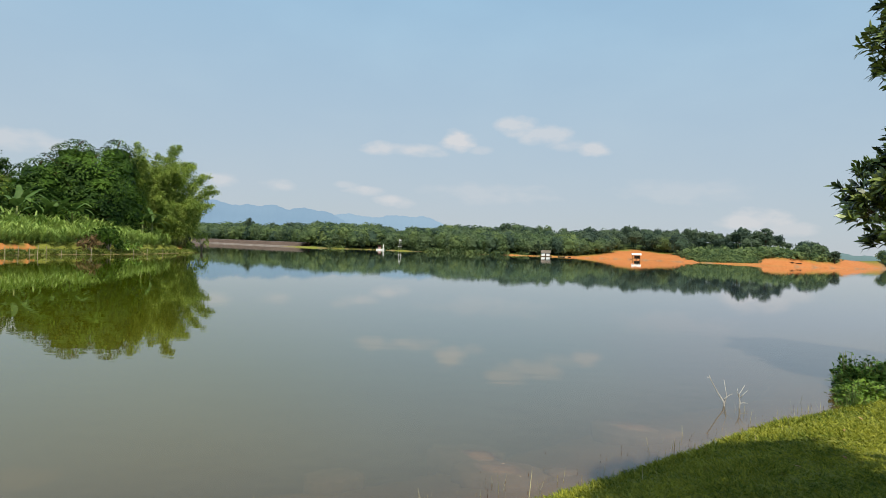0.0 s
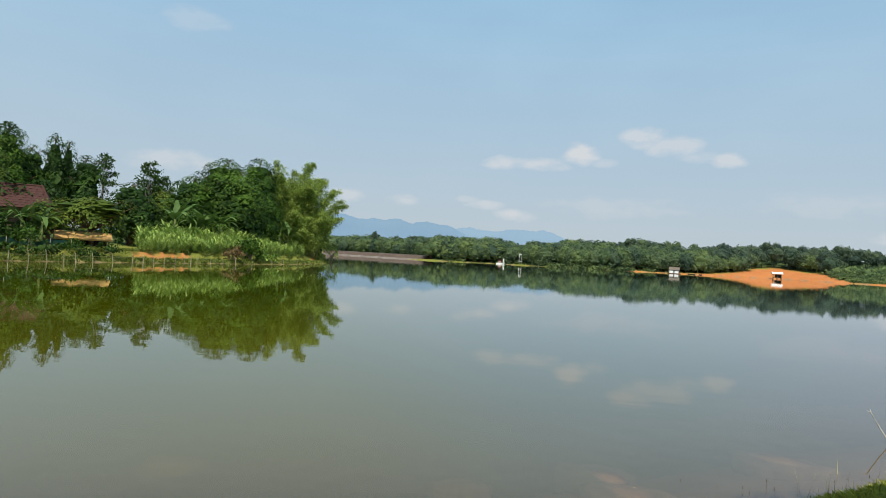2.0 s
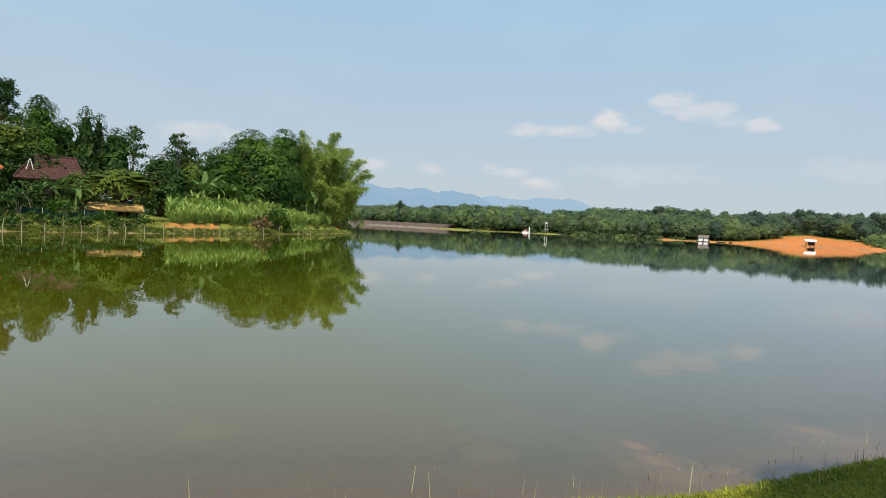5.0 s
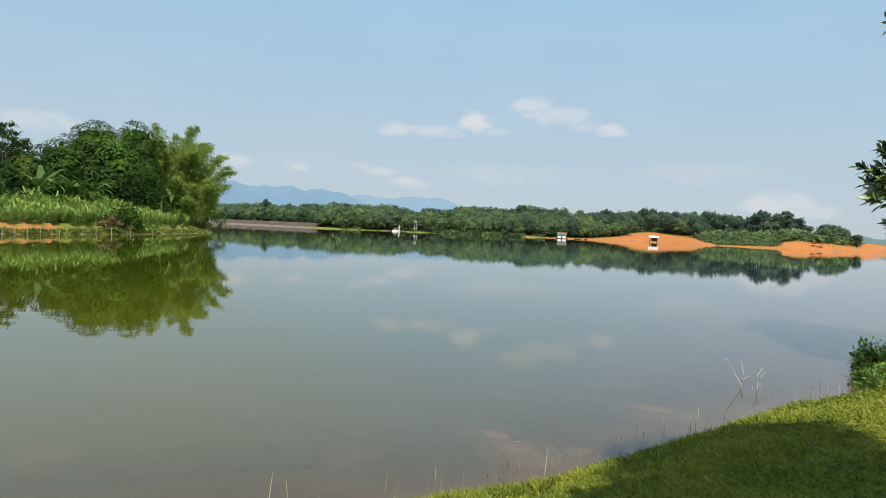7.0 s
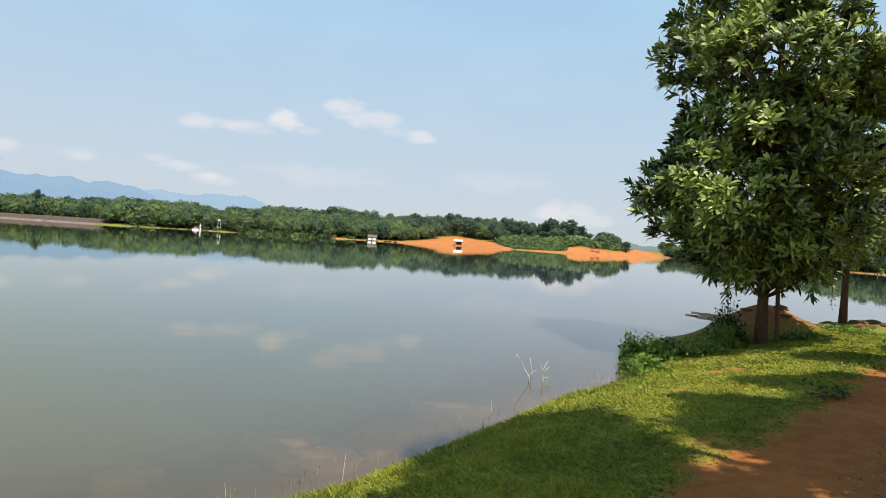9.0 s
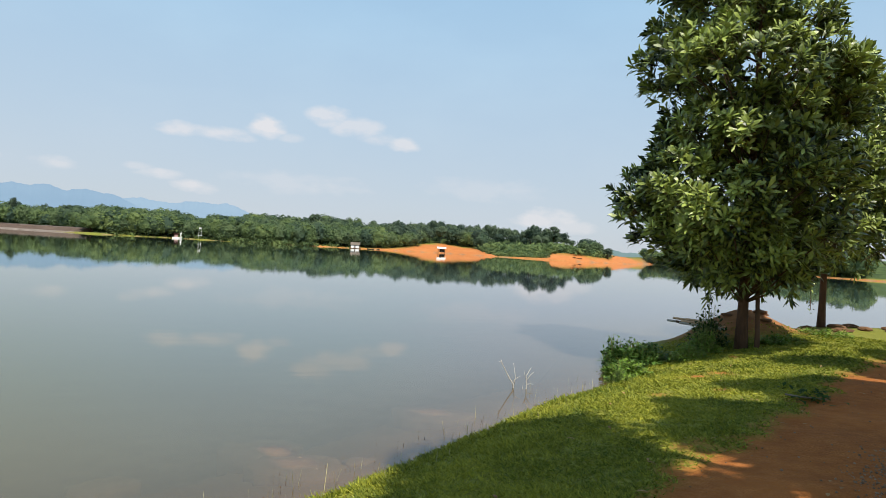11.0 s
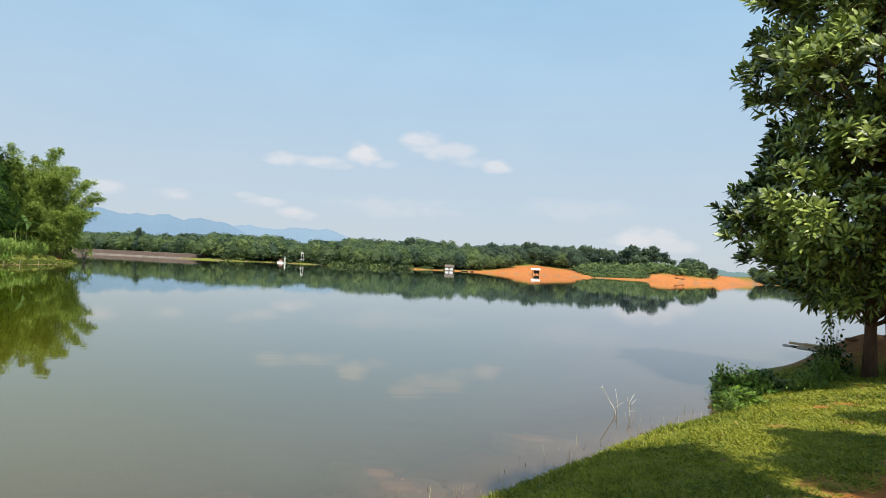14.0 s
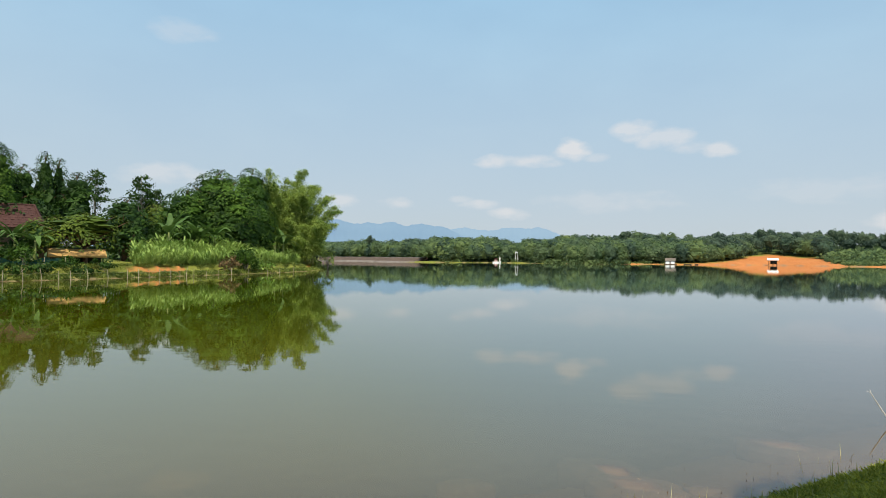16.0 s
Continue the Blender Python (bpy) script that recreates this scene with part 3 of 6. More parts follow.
def leaves(base, along, length, width, fold=0.25, droop=0.0, up=None, low=0.5, high=0.36):
    """Pointed leaves: a keeled blade of four triangles on each base, along its direction."""
    n = len(base)
    along = unit(along)
    ref = np.tile((0.0, 0.0, 1.0), (n, 1)) if up is None else up
    side = unit(np.cross(along, ref + 0.01))
    nrm = np.cross(side, along)
    L, Wd = np.reshape(length, (-1, 1)) * np.ones((n, 1)), np.reshape(width, (-1, 1)) * np.ones((n, 1))
    sag = np.array([[0, 0, -1.0]]) * L * droop
    mid1, mid2, tip = base + along * L * 0.35 + sag * 0.15, base + along * L * 0.7 + sag * 0.5, base + along * L + sag
    lift = nrm * Wd * fold
    v = np.stack([base, mid1 + side * Wd * low + lift, mid1 - side * Wd * low + lift, mid2 + side * Wd * high + lift, mid2 - side * Wd * high + lift, tip], 1).reshape(-1, 3)
    k = np.arange(n)[:, None] * 6
    f = np.concatenate([k + [0, 1, 2], k + [1, 3, 2], k + [2, 3, 4], k + [3, 5, 4]])
    return v, f


def flakes(base, along, size, aspect=0.62, g=None, facing=None):
    """Sprays of foliage for plants some way off: ragged kites turned every way."""
    g = g or rng
    n = len(base)
    along = unit(along)
    if facing is not None:                       # sprays that lie along the crown's surface
        facing = unit(facing)
        along = unit(along - facing * np.sum(along * facing, -1, keepdims=True))
        side = np.cross(facing, along)
    else:
        side = unit(np.cross(along, unit(g.normal(size=(n, 3)))))
    s = np.reshape(size, (-1, 1)) * np.ones((n, 1))
    nrm = np.cross(side, along)
    v = np.stack([base, base + along * s * 0.45 + side * s * aspect * 0.5, base + along * s - nrm * s * 0.12, base + along * s * 0.55 - side * s * aspect * 0.5], 1).reshape(-1, 3)
    k = np.arange(n)[:, None] * 4
    return v, np.concatenate([k + [0, 1, 2], k + [0, 2, 3]])


def blob_points(g, centre, radius, n, shell=0.55):
    """Points in the outer part of a lumpy ball, with the way out of it."""
    d = unit(g.normal(size=(n, 3)))
    r = (shell + (1 - shell) * g.random((n, 1)) ** 0.7)
    return np.asarray(centre) + d * r * np.asarray(radius), d


def lumpy_ball(g, c, r, cuts=2):
    """The dense inside of a bough: an uneven ball of eighty faces."""
    bm = bmesh.new()
    bmesh.ops.create_icosphere(bm, subdivisions=cuts, radius=1.0)
    v = np.array([w.co[:] for w in bm.verts])
    bm.verts.index_update()
    f = np.array([[w.index for w in q.verts] for q in bm.faces])
    bm.free()
    v = v * (0.86 + 0.13 * g.normal(size=(len(v), 1)).clip(-1.6, 1.6))
    return np.asarray(c) + v * np.asarray(r), f


def crown_arrays(g, lobes, per_m2, size, aspect=0.62, droop=0.15, k=9, tuft=0.62, loose=0.55, core=0.0):
    """Foliage on lobes (centre, radii): clumps of flakes with gaps between them."""
    vs, fs, off = [], [], 0
    for c, r in lobes:
        r = np.asarray(r, float)
        area = 4 * math.pi * (r[0] * r[1] + r[0] * r[2] + r[1] * r[2]) / 3
        n_cl = max(6, int(area * per_m2 / k))
        pts, out = blob_points(g, c, r, n_cl, 0.62)
        keep = (out[:, 2] > -0.75) | (g.random(n_cl) > 0.6)
        pts, out = pts[keep], out[keep]
        b = np.repeat(pts, k, 0) + g.normal(size=(len(pts) * k, 3)) * size * tuft * [1.0, 1.0, 0.6]
        face = np.repeat(out, k, 0) + g.normal(size=(len(b), 3)) * loose + [0, 0, 0.25]
        v, f = flakes(b, g.normal(size=(len(b), 3)) + [0, 0, -0.3], size * (0.6 + 0.8 * g.random(len(b))), aspect, g, face)
        vs.append(v)
        fs.append(f + off)
        off += len(v)
        if core:
            v, f = lumpy_ball(g, c, r * core)
            vs.append(v), fs.append(f + off)
            off += len(v)
    return np.concatenate(vs), np.concatenate(fs)


def limb_paths(g, base, lobes, top):
    """From the trunk out to each lobe."""
    out = []
    for c, r in lobes:
        c = np.asarray(c, float)
        start = np.array([0, 0, min(c[2] * 0.55, top * 0.6)]) + base
        mid = (start + c) / 2 + g.normal(size=3) * 0.25
        mid[2] += 0.1 * np.linalg.norm(c - start)
        out.append([start, mid, c])
    return out


def bank_tree(name, place, lobes, leaf, per_m2, size, trunk_r, bark, label, category="tree", group="", aspect=0.62, seed=1, droop=0.15, lean=(0, 0), k=9, tuft=0.62, loose=0.55, core=0.0):
    """A broad-leaved tree: trunk, limbs into each lobe of the crown, and the crown."""
    g = np.random.default_rng(seed)
    t = thing(name, Matrix.Translation(place), label, category, group)
    top = max(c[2] + r[2] * 0.3 for c, r in lobes)
    bm = bmesh.new()
    pts = [(lean[0] * f, lean[1] * f, top * f - 0.3 * (f == 0)) for f in (0, 0.12, 0.4, 0.7, 1.0)]
    tube(bm, pts, [trunk_r * k for k in (1.35, 1.0, 0.8, 0.5, 0.15)], 8)
    part("trunk", bm, bark, t, smooth=True)
    for a, b, c in limb_paths(g, np.zeros(3), lobes, top):
        part("limb", tube(bmesh.new(), [a, b, c], [trunk_r * 0.4, trunk_r * 0.25, trunk_r * 0.1], 5), bark, t, smooth=True)
    v, f = crown_arrays(g, lobes, per_m2, size, aspect, droop, k, tuft, loose, core)
    part("crown", mesh_np("crown", v, f, leaf), leaf, t)
    return t


def ground_z(x, y):
    return float(height(np.array([x], float), np.array([y], float))[0][0])


def on_ground(a, d, sink=0.0):
    p = polar(a, d)
    p.z = ground_z(p.x, p.y) - sink
    return p


def lobes_for(g, width, base, top, n, flat=0.8):
    """Lobes that fill a crown of that width between two heights."""
    out = []
    n = n + 9
    for i in range(n):
        c = 0.96 - 1.45 * (i + 0.3) / n                      # from the top round to below the middle
        s = math.sqrt(max(0.0, 1 - c * c))
        ang = i * 2.4 + g.random() * 0.9
        r = width * (0.12 + 0.1 * g.random())
        reach = (0.5 + 0.07 * g.normal()) * width - r * 0.85
        half = 0.5 * (top - base)
        out.append(((math.cos(ang) * s * reach, math.sin(ang) * s * reach, base + half + c * (half - r * flat * 0.8)), (r, r, r * flat)))
    out.append(((0, 0, base + 0.5 * (top - base)), (width * 0.26, width * 0.26, (top - base) * 0.3)))
    return out


# ---- the roadside trees on the bank ----
def whorls(g, ends, axis, n, big, fold=0.2, spread=(0.4, 0.95), droop=0.1):
    """Whorls of n long blunt leaves on twig ends, opened round each twig's axis."""
    m = len(ends)
    o = np.repeat(axis, n, 0)
    u = unit(np.cross(o, [0.3, 0.2, 1.0]))
    v = np.cross(o, u)
    th = np.tile(np.arange(n) * 2.4, m) + np.repeat(g.random(m) * 6, n)
    open_ = (spread[0] + spread[1] * np.tile(np.arange(n) / n, m))[:, None] + g.normal(size=(m * n, 1)) * 0.14
    d = o * np.cos(open_) + (u * np.cos(th)[:, None] + v * np.sin(th)[:, None]) * np.sin(open_)
    b = np.repeat(ends, n, 0) - o * (0.16 * g.random((m * n, 1)))
    ln = np.repeat(big * g.uniform(0.8, 1.15, m), n) * (0.2 + 0.12 * g.random(m * n))
    return leaves(b, d + g.normal(size=d.shape) * 0.1, ln, ln * g.uniform(0.24, 0.32, m * n), fold, droop, up=o, low=0.32, high=0.5)


def roadside_tree(place, tops, crown, boughs, label, seed, group="", forks=1, lean=(0.0, 0.0), n=11, big=1.0, girth=1.0, per=15, skirt=0, ball=0.42):
    """A young acacia: straight stems, rising branches that end in tufts of leafy twigs with gaps between the tufts.
    crown: rows of (height, radius, shift x, shift y) from the lowest leaves up."""
    g = np.random.default_rng(seed)
    t = thing("acacia_tree", Matrix.Translation(place), label, "tree", group)
    for k in range(forks):
        bm = bmesh.new()
        sx, sy = (0.0, 0.0) if k == 0 else (0.2, -0.2)
        rr = (0.118, 0.05)[k] * girth
        pts = [(sx * (1 - 0.5 * f) + lean[0] * (f * f) + 0.05 * math.sin(5 * f + k), sy * (1 - 0.5 * f) + lean[1] * f + 0.04 * math.sin(7 * f), tops * (1 if k == 0 else 0.6) * f - (0.25 if f == 0 else 0)) for f in np.linspace(0, 1, 14)]
        tube(bm, pts, [rr * (1.35 if i == 0 else 1.0 - 0.9 * i / 13) for i in range(14)], 10)
        part("trunk", bm, M["bark"], t, smooth=True)
    hs, rs, xs, ys = (np.array(c) for c in zip(*crown))
    # the tufts: spread evenly over the crown, most of them near its surface
    many = boughs * 5
    z = g.uniform(hs[0], hs[-1], many)
    keep = g.random(many) < np.interp(z, hs, rs) / rs.max()
    z = z[keep]
    ang = g.uniform(0, 2 * math.pi, len(z))
    rad = np.interp(z, hs, rs) * (1 - 0.75 * g.random(len(z)) ** 2.8) * g.uniform(0.88, 1.06, len(z))
    c = np.stack([np.interp(z, hs, xs) + rad * np.cos(ang), np.interp(z, hs, ys) + rad * np.sin(ang), z], -1)
    kept = []
    for i in range(len(c)):
        if len(kept) >= boughs:
            break
        if not kept or np.min(np.sum(((c[kept] - c[i]) * [1, 1, 1.25]) ** 2, -1)) > (ball * 0.82) ** 2:
            kept.append(i)
    c, ang = c[kept], ang[kept]
    ends, axis = [], []
    twigs = bmesh.new()
    for i, (p, a) in enumerate(zip(c, ang)):
        out = unit(np.array([math.cos(a), math.sin(a), 0.9]))
        m = max(4, int(per * g.uniform(0.6, 1.3)))
        d = unit(g.normal(size=(m, 3)) + out * 0.9)
        e = p + d * ball * g.uniform(0.45, 1.1, (m, 1)) * [1.15, 1.15, 0.8]
        ends.append(e)
        axis.append(unit(d * 0.6 + out * 0.7 + [0, 0, 0.25]))
        h0 = max(hs[0] * 0.75, p[2] - 0.55 * math.hypot(p[0], p[1]) - 0.3)
        root = np.array([lean[0] * (h0 / tops) ** 2, lean[1] * h0 / tops, h0])
        mid = (root + p) / 2 + np.array([0, 0, -0.1])
        if i % 5 == 0:
            part("branch", tube(bmesh.new(), [root, mid, p], [0.03, 0.018, 0.007], 6), M["bark"], t, smooth=True)
        else:
            tube(twigs, [(root + p) / 2, (mid + 2 * p) / 3, p], [0.014, 0.011, 0.007], 3)
        for q in e[::2]:
            tube(twigs, [p, (p + q) / 2 + [0, 0, -0.03], q], [0.007, 0.006, 0.004], 3)
    tagged(part("twig_work", twigs, M["bark"], t), kind="stuff")
    lv, lf = whorls(g, np.concatenate(ends), np.concatenate(axis), n, big)
    if skirt:                                    # twigs that hang below the crown
        a = g.uniform(0, 6.28, skirt)
        up = g.random(skirt)
        r = np.sqrt(g.uniform(0.05, 1.0, skirt)) * (rs[1] + 0.9 * up)
        e = np.stack([xs[1] + r * np.cos(a), ys[1] + r * np.sin(a), hs[0] - 0.12 + 1.05 * up + g.normal(size=skirt) * 0.1], -1)
        v2, f2 = whorls(g, e, unit(np.stack([np.cos(a) * 0.4, np.sin(a) * 0.4, -1 + 0 * a], -1)), 9, big * 0.72, spread=(0.5, 1.2), droop=0.3)
        lv, lf = np.concatenate([lv, v2]), np.concatenate([lf, f2 + len(lv)])
    part("crown", mesh_np("crown", lv, lf, M["leaf_near"]), M["leaf_near"], t)
    return t


# ---- bamboo, bananas, shrubs ----
def bamboo_clump(place, culms, tall, spread, label, seed):
    """Arching canes in one clump with hanging sprays of narrow leaves."""
    g = np.random.default_rng(seed)
    t = thing("bamboo_clump", Matrix.Translation(place), label, "bamboo")
    vs, fs, off = [], [], 0
    for i in range(culms):
        a, s = g.uniform(0, 2 * math.pi), spread * (0.2 + 0.8 * g.random() ** 0.7)
        h = tall * (0.5 + 0.52 * g.random())
        foot = np.array([math.cos(a), math.sin(a), 0]) * g.uniform(0.2, 1.6)
        out = np.array([math.cos(a), math.sin(a), 0])
        f = np.linspace(0, 1, 9)
        path = foot + out * (s * f[:, None] ** 2.4) + np.array([0, 0, 1.0]) * (h * (f - 0.2 * f ** 4))[:, None]
        path[0, 2] -= 0.3
        part("cane", tube(bmesh.new(), path, [0.05 * (1 - 0.85 * k) for k in f], 5), M["culm"], t, smooth=True)
        n = 120                                   # side sprays: narrow near the tip, wide lower down, hanging at their ends
        at = g.uniform(0.2, 1.0, n) ** 0.75
        p = np.stack([np.interp(at, f, path[:, k]) for k in range(3)], -1)
        way = unit(g.normal(size=(n, 3)) * [1, 1, 0.25] + out * 0.7)
        long = (0.5 + 1.9 * (1.05 - at) ** 0.8)[:, None] * g.uniform(0.6, 1.1, (n, 1))
        k = 9
        along = np.tile(np.linspace(0.15, 1.0, k), n)[:, None]
        b = np.repeat(p, k, 0) + np.repeat(way * long, k, 0) * along - np.array([0, 0, 1.0]) * np.repeat(long, k, 0) * 0.55 * along ** 2 + g.normal(size=(n * k, 3)) * 0.11
        d = np.repeat(way, k, 0) * 0.6 + g.normal(size=(n * k, 3)) * 0.4 + [0, 0, -0.7]
        v, fc = flakes(b, d, 0.26 + 0.26 * g.random(n * k), 0.32, g, np.repeat(way * 0.4, k, 0) + g.normal(size=(n * k, 3)) * 0.5 + [0, 0, 0.6])
        vs.append(v)
        fs.append(fc + off)
        off += len(v)
    part("foliage", mesh_np("foliage", np.concatenate(vs), np.concatenate(fs), M["leaf_light"]), M["leaf_light"], t)
    return t


def banana_leaf(length, width, arch, seed):
    """One broad torn leaf with a channelled midrib, arching over."""
    g = np.random.default_rng(seed)
    f = np.linspace(0, 1, 12)
    x = length * (f - 0.12 * f * f)
    z = length * (0.75 * f - arch * f * f)
    w = width * np.sin(np.pi * np.clip(f * 0.93 + 0.07, 0, 1)) ** 0.6 * (f > 0.12) + 0.02
    v, faces = [], []
    for i in range(12):
        tear = 0.25 * g.random() * w[i]
        v += [(x[i], w[i] / 2 - tear, z[i] + w[i] * 0.1), (x[i], 0, z[i]), (x[i], -w[i] / 2 + 0.2 * g.random() * w[i], z[i] + w[i] * 0.1)]
    for i in range(11):
        a = i * 3
        faces += [(a, a + 1, a + 4, a + 3), (a + 1, a + 2, a + 5, a + 4)]
    return mesh_np("leaf", v, faces, M["banana"], True)


BANANA_LEAVES = None


def banana_plant(place, tall, label, seed):
    global BANANA_LEAVES
    if BANANA_LEAVES is None:
        BANANA_LEAVES = [banana_leaf(2.5, 0.62, arch, i) for i, arch in enumerate((0.35, 0.7, 1.0, 0.55))]
    g = np.random.default_rng(seed)
    t = thing("banana_plant", Matrix.Translation(place), label, "banana plant", "banana plants by the shore")
    bm = bmesh.new()
    tube(bm, [(0, 0, -0.2), (0.03, 0, tall * 0.3), (0, 0.03, tall * 0.55)], [0.17, 0.13, 0.08], 8)
    part("stem", bm, M["culm"], t, smooth=True)
    for i in range(9):
        ob = part("leaf", BANANA_LEAVES[int(g.integers(4))], None, t)
        s = tall / 4.2 * g.uniform(0.8, 1.15)
        ob.matrix_local = Matrix.LocRotScale((0, 0, tall * 0.5 + 0.03 * i), Euler((0, -g.uniform(0.0, 0.55), i * 2.4 + g.uniform(-0.3, 0.3))), (s, s, s))
    return t


def shrub(name, place, width, tall, leaf, size, label, seed, n=5, per_m2=26, category="shrub", group="", aspect=0.6):
    g = np.random.default_rng(seed)
    t = thing(name, Matrix.Translation(place), label, category, group)
    lobes = []
    for i in range(n):
        a = i * 2.4 + g.random()
        q = g.random()
        r = width * (0.2 + 0.12 * g.random())
        lobes.append(((math.cos(a) * width * 0.28 * (i > 0), math.sin(a) * width * 0.28 * (i > 0), tall * (0.3 + 0.4 * q)), (r, r, tall * 0.3)))
    bm = bmesh.new()
    for c, r in lobes:
        tube(bm, [(0, 0, -0.1), (c[0] * 0.4, c[1] * 0.4, c[2] * 0.6), c], [0.04 * tall / 2, 0.025 * tall / 2, 0.01], 5)
    tagged(part("stem_work", bm, M["bark_pale"], t), kind="stuff")
    v, f = crown_arrays(g, lobes, per_m2, size, aspect, 0.0)
    part("foliage", mesh_np("foliage", v, f, leaf), leaf, t)
    return t


def joined(name, template, places, mat, label, category, kind="stuff", seed=3, tall=(0.8, 1.2), sizes=None):
    """Many alike plants that nobody could count, as one mesh: templates (v, f) at places, turned and scaled at random."""
    g = np.random.default_rng(seed)
    vs, fs, tones, off = [], [], [], 0
    for i, p in enumerate(places):
        v, f = template[int(g.integers(len(template)))]
        a, s = g.uniform(0, 6.28), g.uniform(*tall) * (1 if sizes is None else sizes[i])
        w = s * g.uniform(0.95, 1.5)
        c, q = math.cos(a) * w, math.sin(a) * w
        vs.append(np.stack([v[:, 0] * c - v[:, 1] * q, v[:, 0] * q + v[:, 1] * c, v[:, 2] * s], -1) + np.asarray(p))
        fs.append(f + off)
        tones.append(np.full(len(v), g.random()))
        off += len(v)
    me = mesh_np(name, np.concatenate(vs), np.concatenate(fs), mat)
    add_share(me, "tone", np.concatenate(tones))
    return tagged(new(name, me), label, category, kind=kind)


# ---- woods on the far shore ----
CANOPY = [(-75, 2.4), (-41, 2.1), (-37, 1.4), (-34, 0.6), (-32.4, 0.9), (-31.2, 1.55), (-30.3, 1.8), (-29.2, 1.85), (-27.0, 2.15), (-26, 2.45), (-25.2, 1.95), (-24, 2.3), (-22.9, 2.35), (-21.9, 2.2),
          (-20.9, 2.45), (-19.6, 2.1), (-18.3, 2.5), (-17.3, 2.35), (-14.6, 2.15), (-11, 2.1), (-8.4, 2.2), (-7, 2.55), (-5.8, 2.55), (-3.6, 2.4), (-1.9, 2.4), (-0.3, 2.3), (0.5, 1.95), (2.3, 1.7), (2.9, 1.4),
          (4.8, 2.05), (5.5, 2.45), (7, 2.45), (8.6, 2.25), (11.2, 2.0), (12.5, 1.6), (15, 1.45), (17, 1.65), (19, 1.4), (30, 1.4)]   # bearing, skyline in degrees


def far_kind(g, wide, tall, base, n, spray=26):
    """One tree of the far woods: trunk, rounded boughs of foliage over a domed crown, small sprays on them."""
    vs, fs, off = [], [], 0
    half = 0.5 * (tall - base)
    lobes = [((0, 0, base + half), (wide * 0.3, wide * 0.3, half * 0.75))]
    for i in range(n):
        c = 0.97 - 1.72 * (i + 0.3) / n
        s = math.sqrt(max(0.0, 1 - c * c))
        r = wide * g.uniform(0.16, 0.25)
        ang = i * 2.4 + g.random() * 0.8
        q = (wide * 0.5 - r * 0.7) * g.uniform(0.85, 1.08)
        lobes.append(((math.cos(ang) * s * q, math.sin(ang) * s * q, base + half + c * (half - r * 0.55) * g.uniform(0.9, 1.05)), (r, r, r * g.uniform(0.6, 0.8))))
    mid = np.array([0, 0, base + half])
    v, f = lumpy_ball(g, mid + [0, 0, half * 0.1], (wide * 0.36, wide * 0.36, half * 0.8), 2)
    vs.append(v), fs.append(f)
    off += len(v)
    for c, r in lobes[1:]:
        p, out = blob_points(g, c, r, spray, 0.7)
        whole = unit((p - mid) / [wide * 0.5, wide * 0.5, half])
        keep = np.sum(out * whole, -1) > -0.15
        p, out, whole = p[keep], out[keep], whole[keep]
        v, f = flakes(p, g.normal(size=(len(p), 3)), 0.42 + 0.5 * g.random(len(p)), 0.8, g, out * 0.8 + whole * 0.5 + g.normal(size=(len(p), 3)) * 0.3 + [0, 0, 0.25])
        vs.append(v), fs.append(f + off)
        off += len(v)
    bm = bmesh.new()
    tube(bm, [(0, 0, -1), (0.3, 0.1, tall * 0.7)], [0.2, 0.1], 4)
    bm.verts.index_update()
    bmesh.ops.triangulate(bm, faces=bm.faces)
    vs.append(np.array([w.co[:] for w in bm.verts])), fs.append(np.array([[w.index for w in q.verts] for q in bm.faces]) + off)
    bm.free()
    return np.concatenate(vs), np.concatenate(fs)


